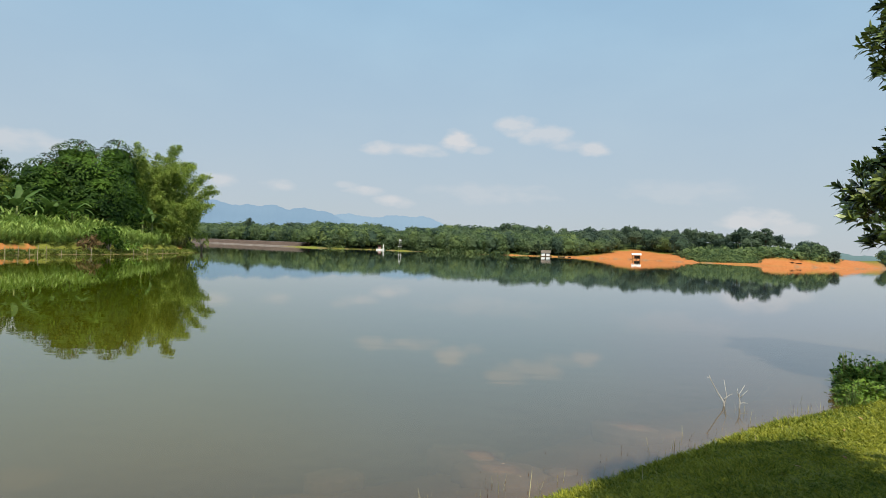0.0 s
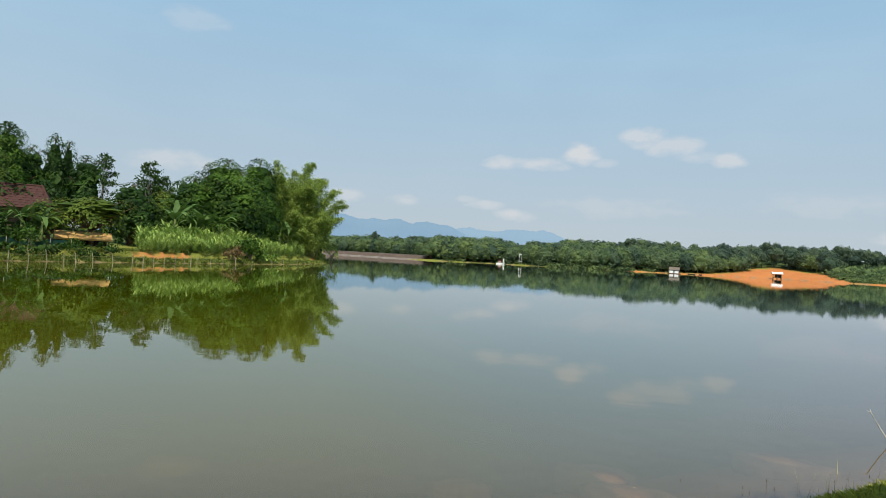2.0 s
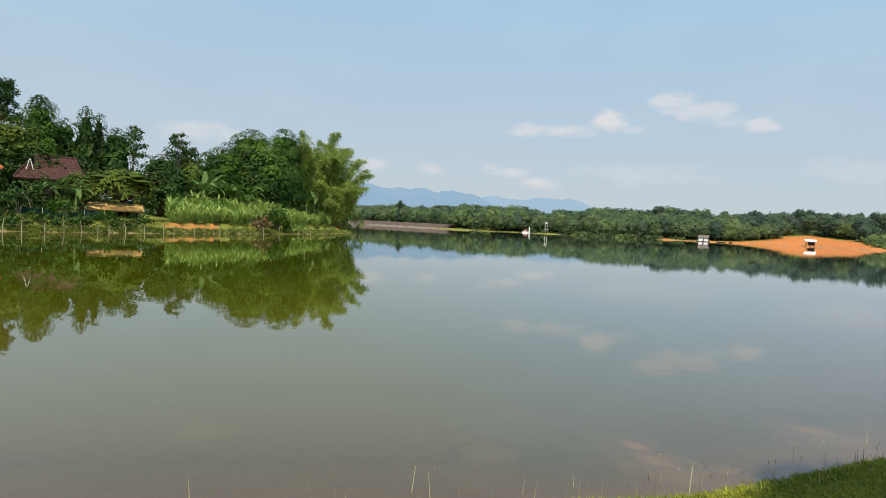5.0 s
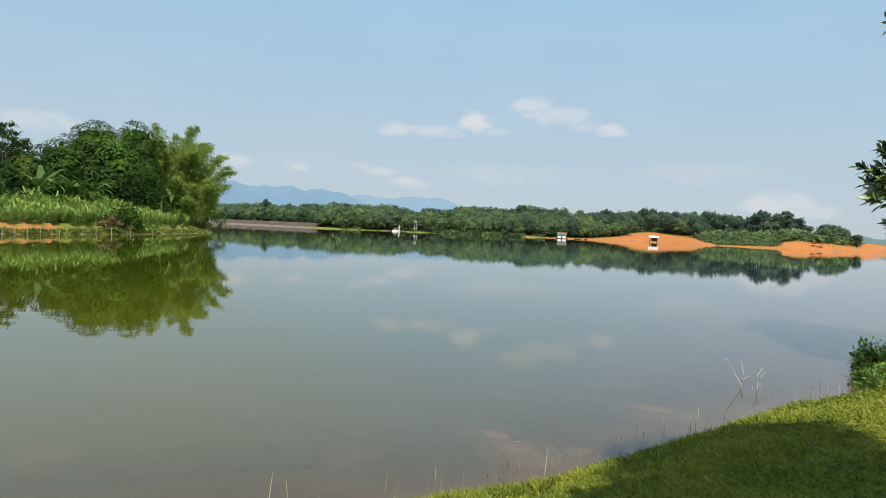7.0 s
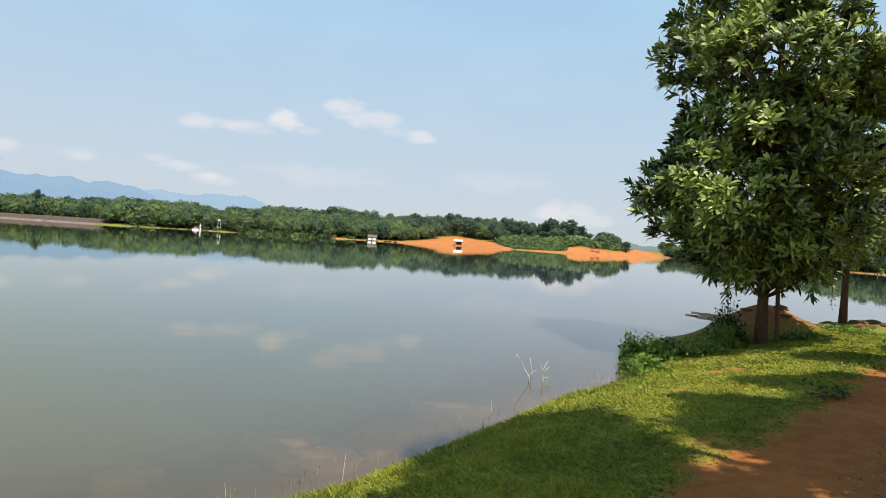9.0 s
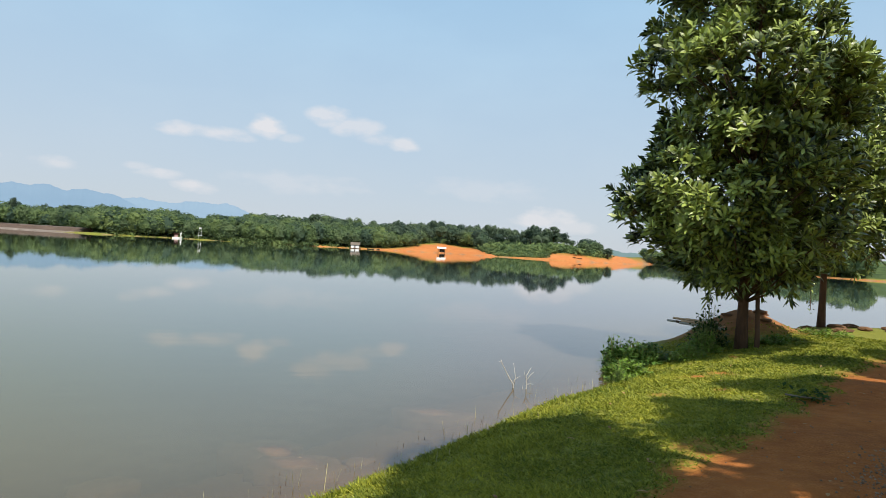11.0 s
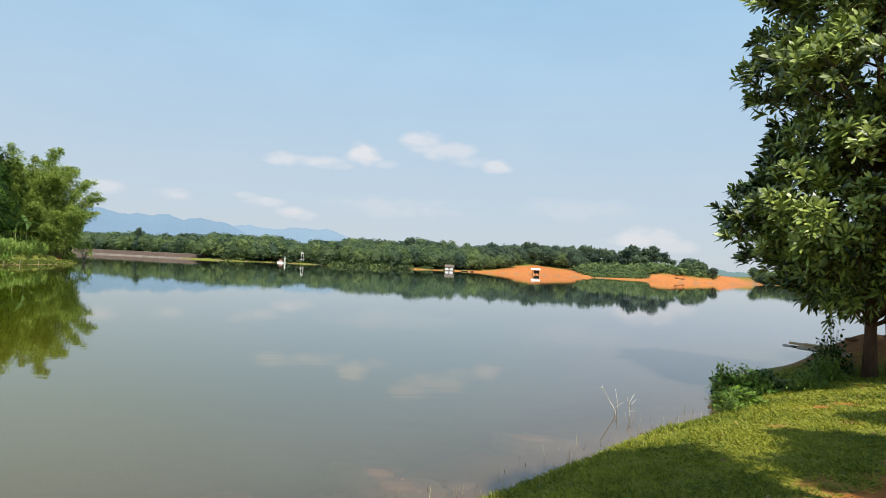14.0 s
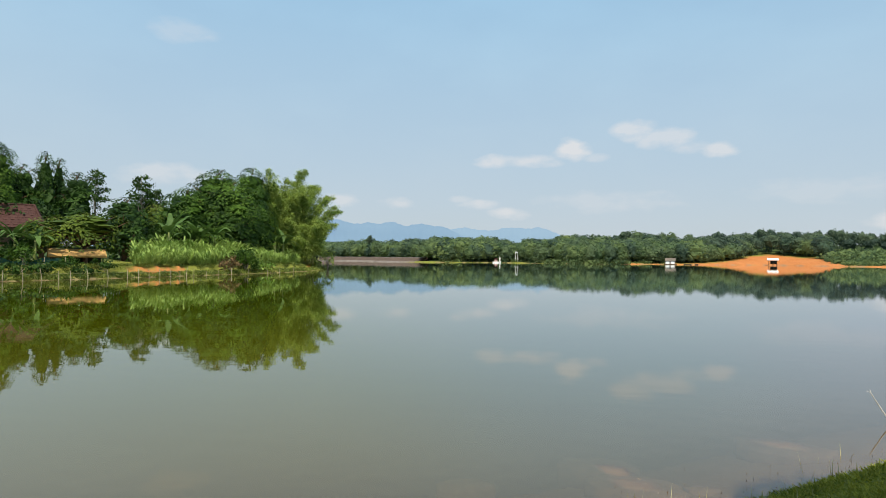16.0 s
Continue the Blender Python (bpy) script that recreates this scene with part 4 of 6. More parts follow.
def far_woods():
    g = np.random.default_rng(11)
    low = [far_kind(g, w, h, h * 0.02, n) for w, h, n in ((5.4, 6.8, 12), (4.8, 7.4, 11), (6.6, 6.6, 13), (4.6, 8.2, 11), (7.2, 7.0, 14), (5.8, 7.6, 12))]
    tall = [far_kind(g, w, h, h * b, n) for w, h, b, n in ((4.8, 9.5, 0.34, 11), (5.8, 9, 0.3, 12), (4.2, 10.6, 0.4, 10), (6.6, 8.6, 0.24, 13))]
    n = 15000
    a = g.uniform(-52, 30, n)
    edge = np.interp(-a, [-b for b, d in FAR], [d for b, d in FAR])
    d = edge + 4 + 80 * g.random(n) ** 1.25
    px, py = -np.sin(np.radians(a)) * d, np.cos(np.radians(a)) * d
    z, _, red, wood, off, _ = height(px, py)
    bare = np.interp(a, *zip(*ORANGE))
    ok = (off > bare + np.where(bare > 0, 3.0, 1.0)) & (red < 0.3) & ~((a > 9.8) & (a < 22) & (off < 17))
    # the low neck of bare ground between the two hills, and scrub only in front of the red slope
    ok &= ~((a < -33) & (a > -35.6)) & ~((a < -22) & (a > -30.5) & (off < 40)) & ((off < 45) | (g.random(n) < 0.7)) & ~((a > 22) & (g.random(n) < 0.5)) & ~((a > 1.9) & (a < 3.8) & (off < 10))
    room = (2.2 + d * np.tan(np.radians(0.1 + np.interp(a, *zip(*CANOPY)))) - z) * np.where(g.random(n) < 0.12, g.uniform(1.05, 1.22, n), g.uniform(0.78, 1.02, n))
    ok &= room > 1.4
    kept, taken = [], set()
    for i in np.flatnonzero(ok):
        gap = 4.7 if off[i] < 30 else 6.0
        cell = (int(px[i] // gap), int(py[i] // gap), gap)
        if cell not in taken:
            taken.add(cell)
            kept.append(i)
    kept = np.array(kept)
    stem = (a[kept] < -13) & (a[kept] > -33) & (off[kept] > bare[kept] + 5)
    light = ~stem & (g.random(len(kept)) + 0.25 * wave(px[kept], py[kept], 22) > 0.5 + 0.4 * step(5, 60, off[kept]))
    for name, mat, kinds, nominal, sel in (("far_woods", "leaf_forest_hazed", low, 7.0, ~stem & ~light), ("far_light_woods", "leaf_forest_hazed_light", low, 7.0, light), ("far_tall_woods", "leaf_forest_hazed_dark", tall, 9.4, stem)):
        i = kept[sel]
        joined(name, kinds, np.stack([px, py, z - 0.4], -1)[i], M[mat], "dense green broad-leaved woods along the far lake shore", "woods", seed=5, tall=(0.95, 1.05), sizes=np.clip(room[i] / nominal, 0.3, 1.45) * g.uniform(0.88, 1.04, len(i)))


far_woods()


def scrub_belt():
    """Low bushes between the red slopes and the trees, and along the water."""
    g = np.random.default_rng(12)
    kinds = [crown_arrays(g, [((0, 0, 0.5), (1.6, 1.6, 1.0)), ((1.2, 0.4, 0.4), (1.1, 1.1, 0.8))], 2.6, 0.66) for _ in range(3)]
    n = 1700
    a = np.where(g.random(n) < 0.5, g.uniform(-33, -21.5, n), g.uniform(-42, 24, n))
    edge = np.interp(-a, [-b for b, d in FAR], [d for b, d in FAR])
    d = edge + np.where((a < -21.5) & (a > -33), g.uniform(1, 38, n), g.uniform(0.3, 6, n))
    px, py = -np.sin(np.radians(a)) * d, np.cos(np.radians(a)) * d
    z, _, red, wood, off, _ = height(px, py)
    bare = np.interp(a, *zip(*ORANGE))
    ok = (off > bare + 1) & (red < 0.25) & ~((a > 9.8) & (a < 22) & (off < 17)) & ~((a < -33.2) & (a > -35.8)) & ((off < 7 + bare) | (a < -21.5)) & ~((a > 1.6) & (a < 9.8) & (off < 4))
    joined("shore_scrub", kinds, np.stack([px, py, z - 0.2], -1)[ok], M["leaf_forest_hazed_light"], "low green scrub along the far lake shore", "scrub", seed=6, tall=(0.7, 1.5), sizes=(1 + 0.9 * step(8, 24, off))[ok])


scrub_belt()


# trees that stand out from the woods
def far_tree(a, d, tall, wide, label, seed, n=6, leaf="leaf_forest_hazed", base=0.3):
    g = np.random.default_rng(seed)
    p = on_ground(a, d)
    wide *= 1.1
    return bank_tree("broadleaf_tree", p, lobes_for(g, wide, tall * base, tall, n), M[leaf], 6.0, 0.5, 0.25, M["bark"], label, seed=seed, group="lone trees on the far shore", core=0.85, loose=0.35)


far_tree(-28.0, 398, 13.5, 7.5, "tall round-crowned dark tree rising above the far woods", 21, 9, "leaf_forest_hazed_dark")
far_tree(-26.0, 402, 11.5, 10, "broad dark green tree at the edge of the far woods", 22, 9, "leaf_forest_hazed_dark")
far_tree(-20.9, 425, 10, 10, "round green tree above the red bare slope", 23, 9, "leaf_forest_hazed_dark")
far_tree(-14.0, 388, 8.0, 9, "light green spreading tree beside the red slope", 24, 9, leaf="leaf_forest_hazed_light")
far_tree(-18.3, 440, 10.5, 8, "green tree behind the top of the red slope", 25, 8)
far_tree(-19.2, 432, 6.5, 5, "small light green tree at the top of the red slope", 33, 5, "leaf_forest_hazed_light")
far_tree(-32.8, 396, 6.8, 5, "leaning dark tree beside the notch in the red bank", 26, 6, base=0.02, leaf="leaf_forest_hazed_dark")
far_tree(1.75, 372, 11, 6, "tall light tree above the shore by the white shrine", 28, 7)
far_tree(16.25, 405, 13.5, 4.0, "slender tall tree above the woods behind the dam", 29, 5, "leaf_forest_hazed_dark", 0.45)
far_tree(14.25, 395, 10.5, 3.5, "slender tree above the woods behind the dam", 30, 5, "leaf_forest_hazed_dark", 0.4)
far_tree(12.8, 392, 10, 5.5, "flat-topped tree above the woods behind the dam", 34, 5, "leaf_forest_hazed_dark", 0.4)
far_tree(11.1, 320, 7.5, 9, "spreading light green tree at the end of the dam", 35, 9, "leaf_forest_hazed_light", 0.1)
far_tree(-6.6, 398, 12.5, 9, "round dark tree on the skyline of the far woods", 36, 9, "leaf_forest_hazed_dark")
far_tree(-9.1, 400, 10.0, 6, "round dark tree on the skyline of the far woods", 37, 7, "leaf_forest_hazed_dark")
far_tree(-4.6, 330, 8, 8, "light green willow-like tree at the water's edge", 31, 8, "leaf_forest_hazed_light", 0.1)
far_tree(-6.1, 329, 6, 7, "light green willow-like tree at the water's edge", 32, 8, "leaf_forest_hazed_light", 0.1)


# ---- the dam ----
def dam():
    t = thing("dam", Matrix.Identity(4), "long low stone-faced earth dam with a pale kerb along its crest", "dam")
    a0, a1 = polar(22.5, 398), polar(12.2, 317)
    along = (a1 - a0).normalized()
    out = Vector((along.y, -along.x, 0))
    if out.dot(a0) > 0:
        out = -out
    L = (a1 - a0).length
    for name, mat, prof in (("facing", M["masonry"], [(1.5, -1.0), (-6.5, 2.2), (-9.5, 2.25), (-12, -1)]), ("kerb", M["kerb"], [(-6.3, 2.15), (-6.3, 2.5), (-6.8, 2.5), (-6.8, 2.15)]),
                            ("berm", M["kerb"], [(0.75, -0.35), (0.35, 0.45), (-0.7, 0.5), (-0.7, -0.3)])):
        bm = bmesh.new()
        cols = []
        n = 24
        for i in range(n + 1):
            c = a0 + along * (L * i / n)
            cols.append([bm.verts.new(c + out * u + Vector((0, 0, w + 0.06 * math.sin(i * 2.1)))) for u, w in prof])
        k = len(prof)
        for p, q in zip(cols, cols[1:]):
            for j in range(k):
                bm.faces.new((p[j], p[(j + 1) % k], q[(j + 1) % k], q[j]))
        bm.faces.new(cols[0])
        bm.faces.new(cols[-1][::-1])
        part(name, bm, mat, t)
    return t


dam()


# ---- huts and markers on the far shore ----
def gable_roof(bm, lx, ly, rise, z, over=0.5, thick=0.12):
    """Two sloping slabs that meet at a ridge along x."""
    for s in (-1, 1):
        e, r = Vector((0, s * (ly / 2 + over), z)), Vector((0, 0, z + rise * (1 + 2 * over / ly)))
        r.z = z + rise
        n = (r - e).cross(Vector((1, 0, 0))).normalized() * thick
        if n.z < 0:
            n = -n
        q = []
        for x in (-lx / 2 - over, lx / 2 + over):
            q.append([bm.verts.new(Vector((x, 0, 0)) + w) for w in (e, r, r + n, e + n)])
        for i in range(4):
            bm.faces.new((q[0][i], q[0][(i + 1) % 4], q[1][(i + 1) % 4], q[1][i]))
        bm.faces.new(q[0])
        bm.faces.new(q[1][::-1])
    return bm


def facing(a, d, z, turn=0.0):
    """At a bearing and distance, with its front (-y) towards the camera."""
    p = polar(a, d, z)
    return Matrix.Translation(p) @ Matrix.Rotation(radians(a + turn), 4, "Z")


def floating_house():
    t = thing("floating_house", facing(-10.22, 338, 0) @ Matrix.Scale(0.86, 4), "small floating house with white walls and a grey roof", "house")
    bm = bmesh.new()
    box(bm, (-3.6, -2.6, -0.15), (3.6, 2.6, 0.35))
    part("raft", bm, M["timber"], t)
    for x in (-1.55, 1.25):
        bm = bmesh.new()
        box(bm, (x - 1.1, -2.15, 0.35), (x + 1.1, -2.0, 1.9))
        part("wall", bm, M["paint_white"], t, "white front wall panel")
    bm = bmesh.new()
    box(bm, (-2.6, -1.5, 0.35), (2.6, 1.9, 2.1))
    part("room", bm, M["timber"], t)
    for x in (-3.1, -0.15, 3.0):
        bm = bmesh.new()
        tube(bm, [(x, -2.28, 0.3), (x, -2.28, 2.15)], [0.09, 0.09], 6)
        part("post", bm, M["timber"], t)
    bm = bmesh.new()
    gable_roof(bm, 5.4, 4.4, 1.7, 2.1, 0.25)
    part("roof", bm, M["old_sheet"], t)
    return t


def shore_hut():
    t = thing("shore_hut", facing(-18.0, 381, 0.2, 8), "open fishing hut with a white sheet roof on the red shore", "hut")
    for x in (-1.9, 0, 1.9):
        for y in (-1.3, 1.3):
            bm = bmesh.new()
            tube(bm, [(x, y, -0.6), (x, y, 2.5)], [0.09, 0.08], 6)
            part("post", bm, M["timber"], t)
    bm = bmesh.new()
    box(bm, (-2.2, -1.6, 0.45), (2.2, 1.6, 0.62))
    part("floor_deck", bm, M["timber"], t)
    # dark box standing in for the shade under the hut roof
    bm = bmesh.new()
    box(bm, (-1.0, 0.2, 0.62), (2.0, 1.4, 2.3))
    part("screen", bm, M["dark"], t)
    bm = bmesh.new()
    gable_roof(bm, 4.4, 3.0, 1.0, 2.5, 0.5)
    part("roof", bm, M["metal_white"], t, "white sheet roof")
    return t


def shrine():
    t = thing("waterside_shrine", facing(4.66, 333, 0.25), "small white and pink shrine at the water's edge", "shrine")
    bm = bmesh.new()
    box(bm, (-2.6, -1.2, -0.4), (2.4, 1.6, 0.4))
    part("plinth", bm, M["paint_white"], t)
    bm = bmesh.new()
    box(bm, (-1.7, -0.8, 0.4), (-0.1, 0.8, 1.5))
    part("room", bm, M["paint_pink"], t, "pink walls")
    bm = bmesh.new()
    bmesh.ops.translate(gable_roof(bm, 1.6, 1.6, 0.6, 1.5, 0.3), vec=(-0.9, 0, 0), verts=bm.verts[:])
    part("roof", bm, M["roof_brown"], t)
    bm = bmesh.new()
    tube(bm, [(1.2, 0, 0.4), (1.2, 0, 1.6), (1.2, 0, 2.4), (1.2, 0, 3.1)], [0.5, 0.4, 0.25, 0.04], 8)
    part("spire", bm, M["paint_white"], t)
    return t


def marker_tower():
    t = thing("marker_tower", facing(2.97, 330, 0.4), "white water-level tower with a small platform", "tower")
    for x in (-0.9, 0.9):
        bm = bmesh.new()
        tube(bm, [(x * 0.7, 0, -1), (x * 0.5, 0, 5.0)], [0.1, 0.08], 6)
        part("leg", bm, M["paint_white"], t)
    bm = bmesh.new()
    box(bm, (-1.1, -0.8, 1.6), (1.1, 0.8, 1.8))
    part("platform", bm, M["paint_white"], t)
    bm = bmesh.new()
    box(bm, (-0.6, -0.5, 4.9), (0.6, 0.5, 5.5))
    part("cabin", bm, M["paint_white"], t)
    return t


floating_house(), shore_hut(), shrine(), marker_tower()
for i, (a, d, up) in enumerate(((-11.6, 344, 0.0), (-12.3, 347, 0.0), (-29.9, 364, 0.1), (-30.3, 365, 0.1))):
    t = thing("rowing_boat", facing(a, d, up + max(0.0, on_ground(a, d).z), 20 + 50 * i), "small wooden rowing boat by the red shore", "boat", "boats on the far shore")
    bm = bmesh.new()
    rings = []
    for x, w, h in ((-1.9, 0.15, 0.5), (-1.2, 0.5, 0.35), (0, 0.62, 0.3), (1.2, 0.5, 0.36), (1.9, 0.12, 0.55)):
        rings.append([bm.verts.new((x, y * w, z)) for y, z in ((-1, h), (-0.6, -0.1), (0.6, -0.1), (1, h), (0.85, h), (0.5, 0.0), (-0.5, 0.0), (-0.85, h))])
    for p, q in zip(rings, rings[1:]):
        for j in range(8):
            bm.faces.new((p[j], p[(j + 1) % 8], q[(j + 1) % 8], q[j]))
    bm.faces.new(rings[0])
    bm.faces.new(rings[-1][::-1])
    part("hull", bm, M["timber"], t)
    bm = bmesh.new()
    box(bm, (-0.15, -0.5, 0.16), (0.15, 0.5, 0.22))
    part("thwart", bm, M["timber"], t)


# ---- the wooded point: trees ----
def top_z(el, d):
    return 2.2 + d * math.tan(radians(el))


def tiered_crown(g, width, base, top, shape, size, per):
    """Foliage in many overlapping sprays that shelve outward and droop at their rims, over a dense inside darkened in
    colour for shade.
    """
    half, mid = 0.5 * (top - base), 0.5 * (top + base)
    lump = g.uniform(0, 6.28, 4)

    def reach(c, ang):
        s = math.sqrt(max(0.0, 1 - c * c)) if shape == "dome" else (1 - (c + 1) / 2) ** 0.75 * 1.05 + 0.12
        return 0.5 * width * s * (1 + 0.13 * math.sin(2 * ang + lump[0]) + 0.11 * math.sin(3 * ang + 3.1 * c + lump[1]) + 0.09 * math.sin(5 * ang - 4 * c + lump[2]))
    vs, fs, tones, off, tips = [], [], [], 0, []
    for c in np.linspace(-0.55, 0.72, 7 if shape == "dome" else 8):
        for j in range(4):
            ang = j * 1.57 + c * 3
            r = reach(c, ang)
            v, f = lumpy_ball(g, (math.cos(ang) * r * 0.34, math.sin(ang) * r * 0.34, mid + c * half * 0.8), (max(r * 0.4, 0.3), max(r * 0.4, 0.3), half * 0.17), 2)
            # inner balls keep a darker fixed tone: crown shade put into colour
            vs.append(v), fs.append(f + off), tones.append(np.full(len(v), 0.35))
            off += len(v)
    n = int(math.pi * width * (half * 2 + width * 0.5) * 0.42 * per)
    for i in range(n):
        c = 0.99 - 1.72 * (i + 0.5) / n
        ang = i * 2.39996 + g.normal() * 0.25
        r = reach(c, ang) * (1.06 - 0.42 * g.random() ** 1.6)
        p = np.array([math.cos(ang) * r, math.sin(ang) * r, mid + half * c * (1 + 0.05 * math.sin(4 * ang + lump[3])) + g.normal() * 0.12])
        out = unit(np.array([math.cos(ang) * (1 - abs(c) * 0.6), math.sin(ang) * (1 - abs(c) * 0.6), 0.75 + 0.8 * max(c, 0)]))
        w = width * g.uniform(0.075, 0.125) + 0.45
        m = int(30 * (w / 0.8) ** 2 * (0.34 / size) ** 2) + 10
        q = g.normal(size=(m, 3)) * 0.5
        q -= out * np.sum(q * out, -1, keepdims=True)
        d2 = np.sum(q * q, -1, keepdims=True)
        b = p + q * w - out * d2 * w * 0.75 + g.normal(size=(m, 3)) * size * 0.22
        v, f = flakes(b, q + g.normal(size=(m, 3)) * 0.35 + [0, 0, -0.25], size * g.uniform(0.6, 1.35, m), 0.58, g, out + q * 1.1 + g.normal(size=(m, 3)) * 0.15)
        vs.append(v), fs.append(f + off), tones.append(np.full(len(v), g.random()))
        off += len(v)
        if i % max(1, n // 11) == 0:
            tips.append(p)
    return np.concatenate(vs), np.concatenate(fs), np.concatenate(tones), tips


def point_tree(a, d, el, width, base, leaf, label, seed, size=0.34, bark="bark", shape="dome", per=0.3):
    g = np.random.default_rng(seed)
    p = on_ground(a, d)
    tall = top_z(el, d) - p.z - size * 0.6
    t = thing("broadleaf_tree", Matrix.Translation(p), label, "tree", "trees on the wooded point")
    r = 0.2 + tall * 0.008
    part("trunk", tube(bmesh.new(), [(0, 0, -0.3), (0.1, 0, tall * 0.12), (-0.1, 0.1, tall * 0.4), (0, 0, tall * 0.7), (0, 0, tall * 0.95)], [r * 1.3, r, r * 0.8, r * 0.5, r * 0.12], 8), M[bark], t, smooth=True)
    v, f, tones, tips = tiered_crown(g, width, tall * base, tall, shape, size, per)
    for e in tips:
        start = np.array([0, 0, max(tall * base * 0.8, e[2] - 0.45 * math.hypot(e[0], e[1]) - 0.8)])
        part("limb", tube(bmesh.new(), [start, (start + e) / 2 + [0, 0, 0.2], e], [r * 0.4, r * 0.25, r * 0.08], 5), M[bark], t, smooth=True)
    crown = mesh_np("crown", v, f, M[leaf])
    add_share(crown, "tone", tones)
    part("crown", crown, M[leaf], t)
    return t


point_tree(29.5, 104, 7.5, 9.5, 0.2, "leaf_mid", "tall broad dark green tree on the wooded point", 41)
point_tree(26.6, 106, 7.85, 8.0, 0.2, "leaf_mid", "tall broad dark green tree beside bamboo", 42)
point_tree(28.4, 101, 6.5, 11.0, 0.06, "leaf_mid", "wide green tree with shelving boughs behind the maize", 60)
point_tree(31.9, 99, 5.9, 8.5, 0.06, "leaf_mid", "dense green tree with low boughs behind the maize", 43)
point_tree(26.4, 102, 4.8, 8.0, 0.04, "leaf_mid", "low dense green tree behind the maize", 44)
point_tree(36.5, 84, 5.05, 6.6, 0.02, "leaf_dark", "round dense dark green fruit tree", 45)
point_tree(39.3, 73.4, 3.5, 7.4, 0.42, "leaf_fruit", "spreading yellow-green fruit tree in front of a thatched shed", 46, size=0.28)
point_tree(42.2, 80, 3.0, 5.0, 0.1, "leaf_fruit", "low green fruit tree beside a thatched shed", 47, size=0.28)
point_tree(39.9, 113, 6.65, 6.5, 0.06, "leaf_dark", "tall dark tree behind the houses", 48)
point_tree(42.0, 116, 8.0, 5.6, 0.1, "leaf_dark", "tall dark pointed tree behind the houses", 49, shape="cone")
point_tree(41.1, 118, 7.65, 4.6, 0.1, "leaf_dark", "dark pointed tree beside a taller one", 59, shape="cone")
point_tree(45.0, 112, 8.45, 9.5, 0.08, "leaf_mid", "tall full-crowned tree behind the brown roof", 50, shape="cone")
point_tree(43.6, 116, 7.0, 6.0, 0.06, "leaf_dark", "dark tree behind the brown roof", 64)
point_tree(47.4, 106, 6.7, 9.0, 0.1, "leaf_fruit", "light green tree behind the orange roof", 51)
point_tree(50.6, 104, 9.6, 8.0, 0.25, "leaf_dark", "tall dark tree above the orange roof", 52)
point_tree(33.8, 104, 4.6, 6.5, 0.06, "leaf_fruit", "green tree behind banana plants", 53)
point_tree(50.4, 75.0, 1.85, 5.0, 0.02, "leaf_dark", "low dark tree in front of the orange-roofed house", 57)
point_tree(47.0, 75.5, 1.35, 4.0, 0.02, "leaf_dark", "low green tree in front of the houses", 58)
point_tree(53.5, 98, 7.8, 11.0, 0.2, "leaf_mid", "tall green tree beside the orange-roofed house", 54)
point_tree(35.0, 118, 4.9, 8.0, 0.06, "leaf_dark", "dark tree in the second row on the point", 55)
point_tree(30.4, 118, 6.0, 9.0, 0.06, "leaf_dark", "dark tree in the second row on the point", 56)


def thin_tree(a, d, el, width, label, seed, low=0.6, n=12, tuft=0.95):
    """A slender tree with separate tufts of leaves on bare branches."""
    g = np.random.default_rng(seed)
    p = on_ground(a, d)
    tall = top_z(el, d) - p.z
    lobes = []
    for i in range(n):
        f = i / (n - 1)
        z = tall * (low + (0.98 - low) * f)
        s = width * 0.5 * (1.0 - 0.55 * f) * g.uniform(0.5, 1.0)
        ang = i * 2.4
        k = tuft * g.uniform(0.75, 1.2)
        lobes.append(((math.cos(ang) * s, math.sin(ang) * s, z), (k, k, k * 0.42)))
    return bank_tree("slender_tree", p, lobes, M["leaf_dark"], 20, 0.36, 0.13, M["bark_pale"], label, seed=seed, group="slender trees on the point")


thin_tree(38.6, 120, 6.7, 3.4, "slender pale-stemmed tree with separate leaf tufts", 61, 0.62, 10, 0.9)
thin_tree(35.3, 114, 6.45, 4.2, "slender pale-stemmed tree with open airy crown", 62, 0.64, 12, 0.85)
thin_tree(34.2, 116, 5.3, 3.6, "slender tree with open airy crown beside the maize", 65, 0.7, 9, 0.9)
thin_tree(47.9, 124, 8.95, 8.4, "tall open-crowned dark tree above the houses", 63, 0.66, 22, 1.5)

bamboo_clump(on_ground(23.5, 112), 30, 20.5, 3.2, "tall arching yellow-green bamboo clump at the tip of the point", 71)
bamboo_clump(on_ground(22.2, 114), 30, 17.5, 5.6, "yellow-green bamboo clump leaning over the water", 72)
bamboo_clump(on_ground(24.9, 110), 20, 17.5, 3.0, "bamboo clump against the dark trees", 73)
bamboo_clump(on_ground(22.0, 110), 26, 9.5, 3.2, "low leafy bamboo clump at the water's edge", 74)

for a, d, h, s in ((33.2, 87, 5.6, 1), (30.7, 90, 4.8, 2), (29.6, 91, 5.2, 3), (24.6, 101, 5.0, 4), (23.9, 102, 4.4, 5), (43.9, 72, 3.6, 6), (44.9, 73, 3.2, 7), (31.5, 90, 4.4, 9), (42.6, 71, 3.4, 10)):
    banana_plant(on_ground(a, d), h * 1.25, "green banana plant with broad torn leaves", 80 + s)

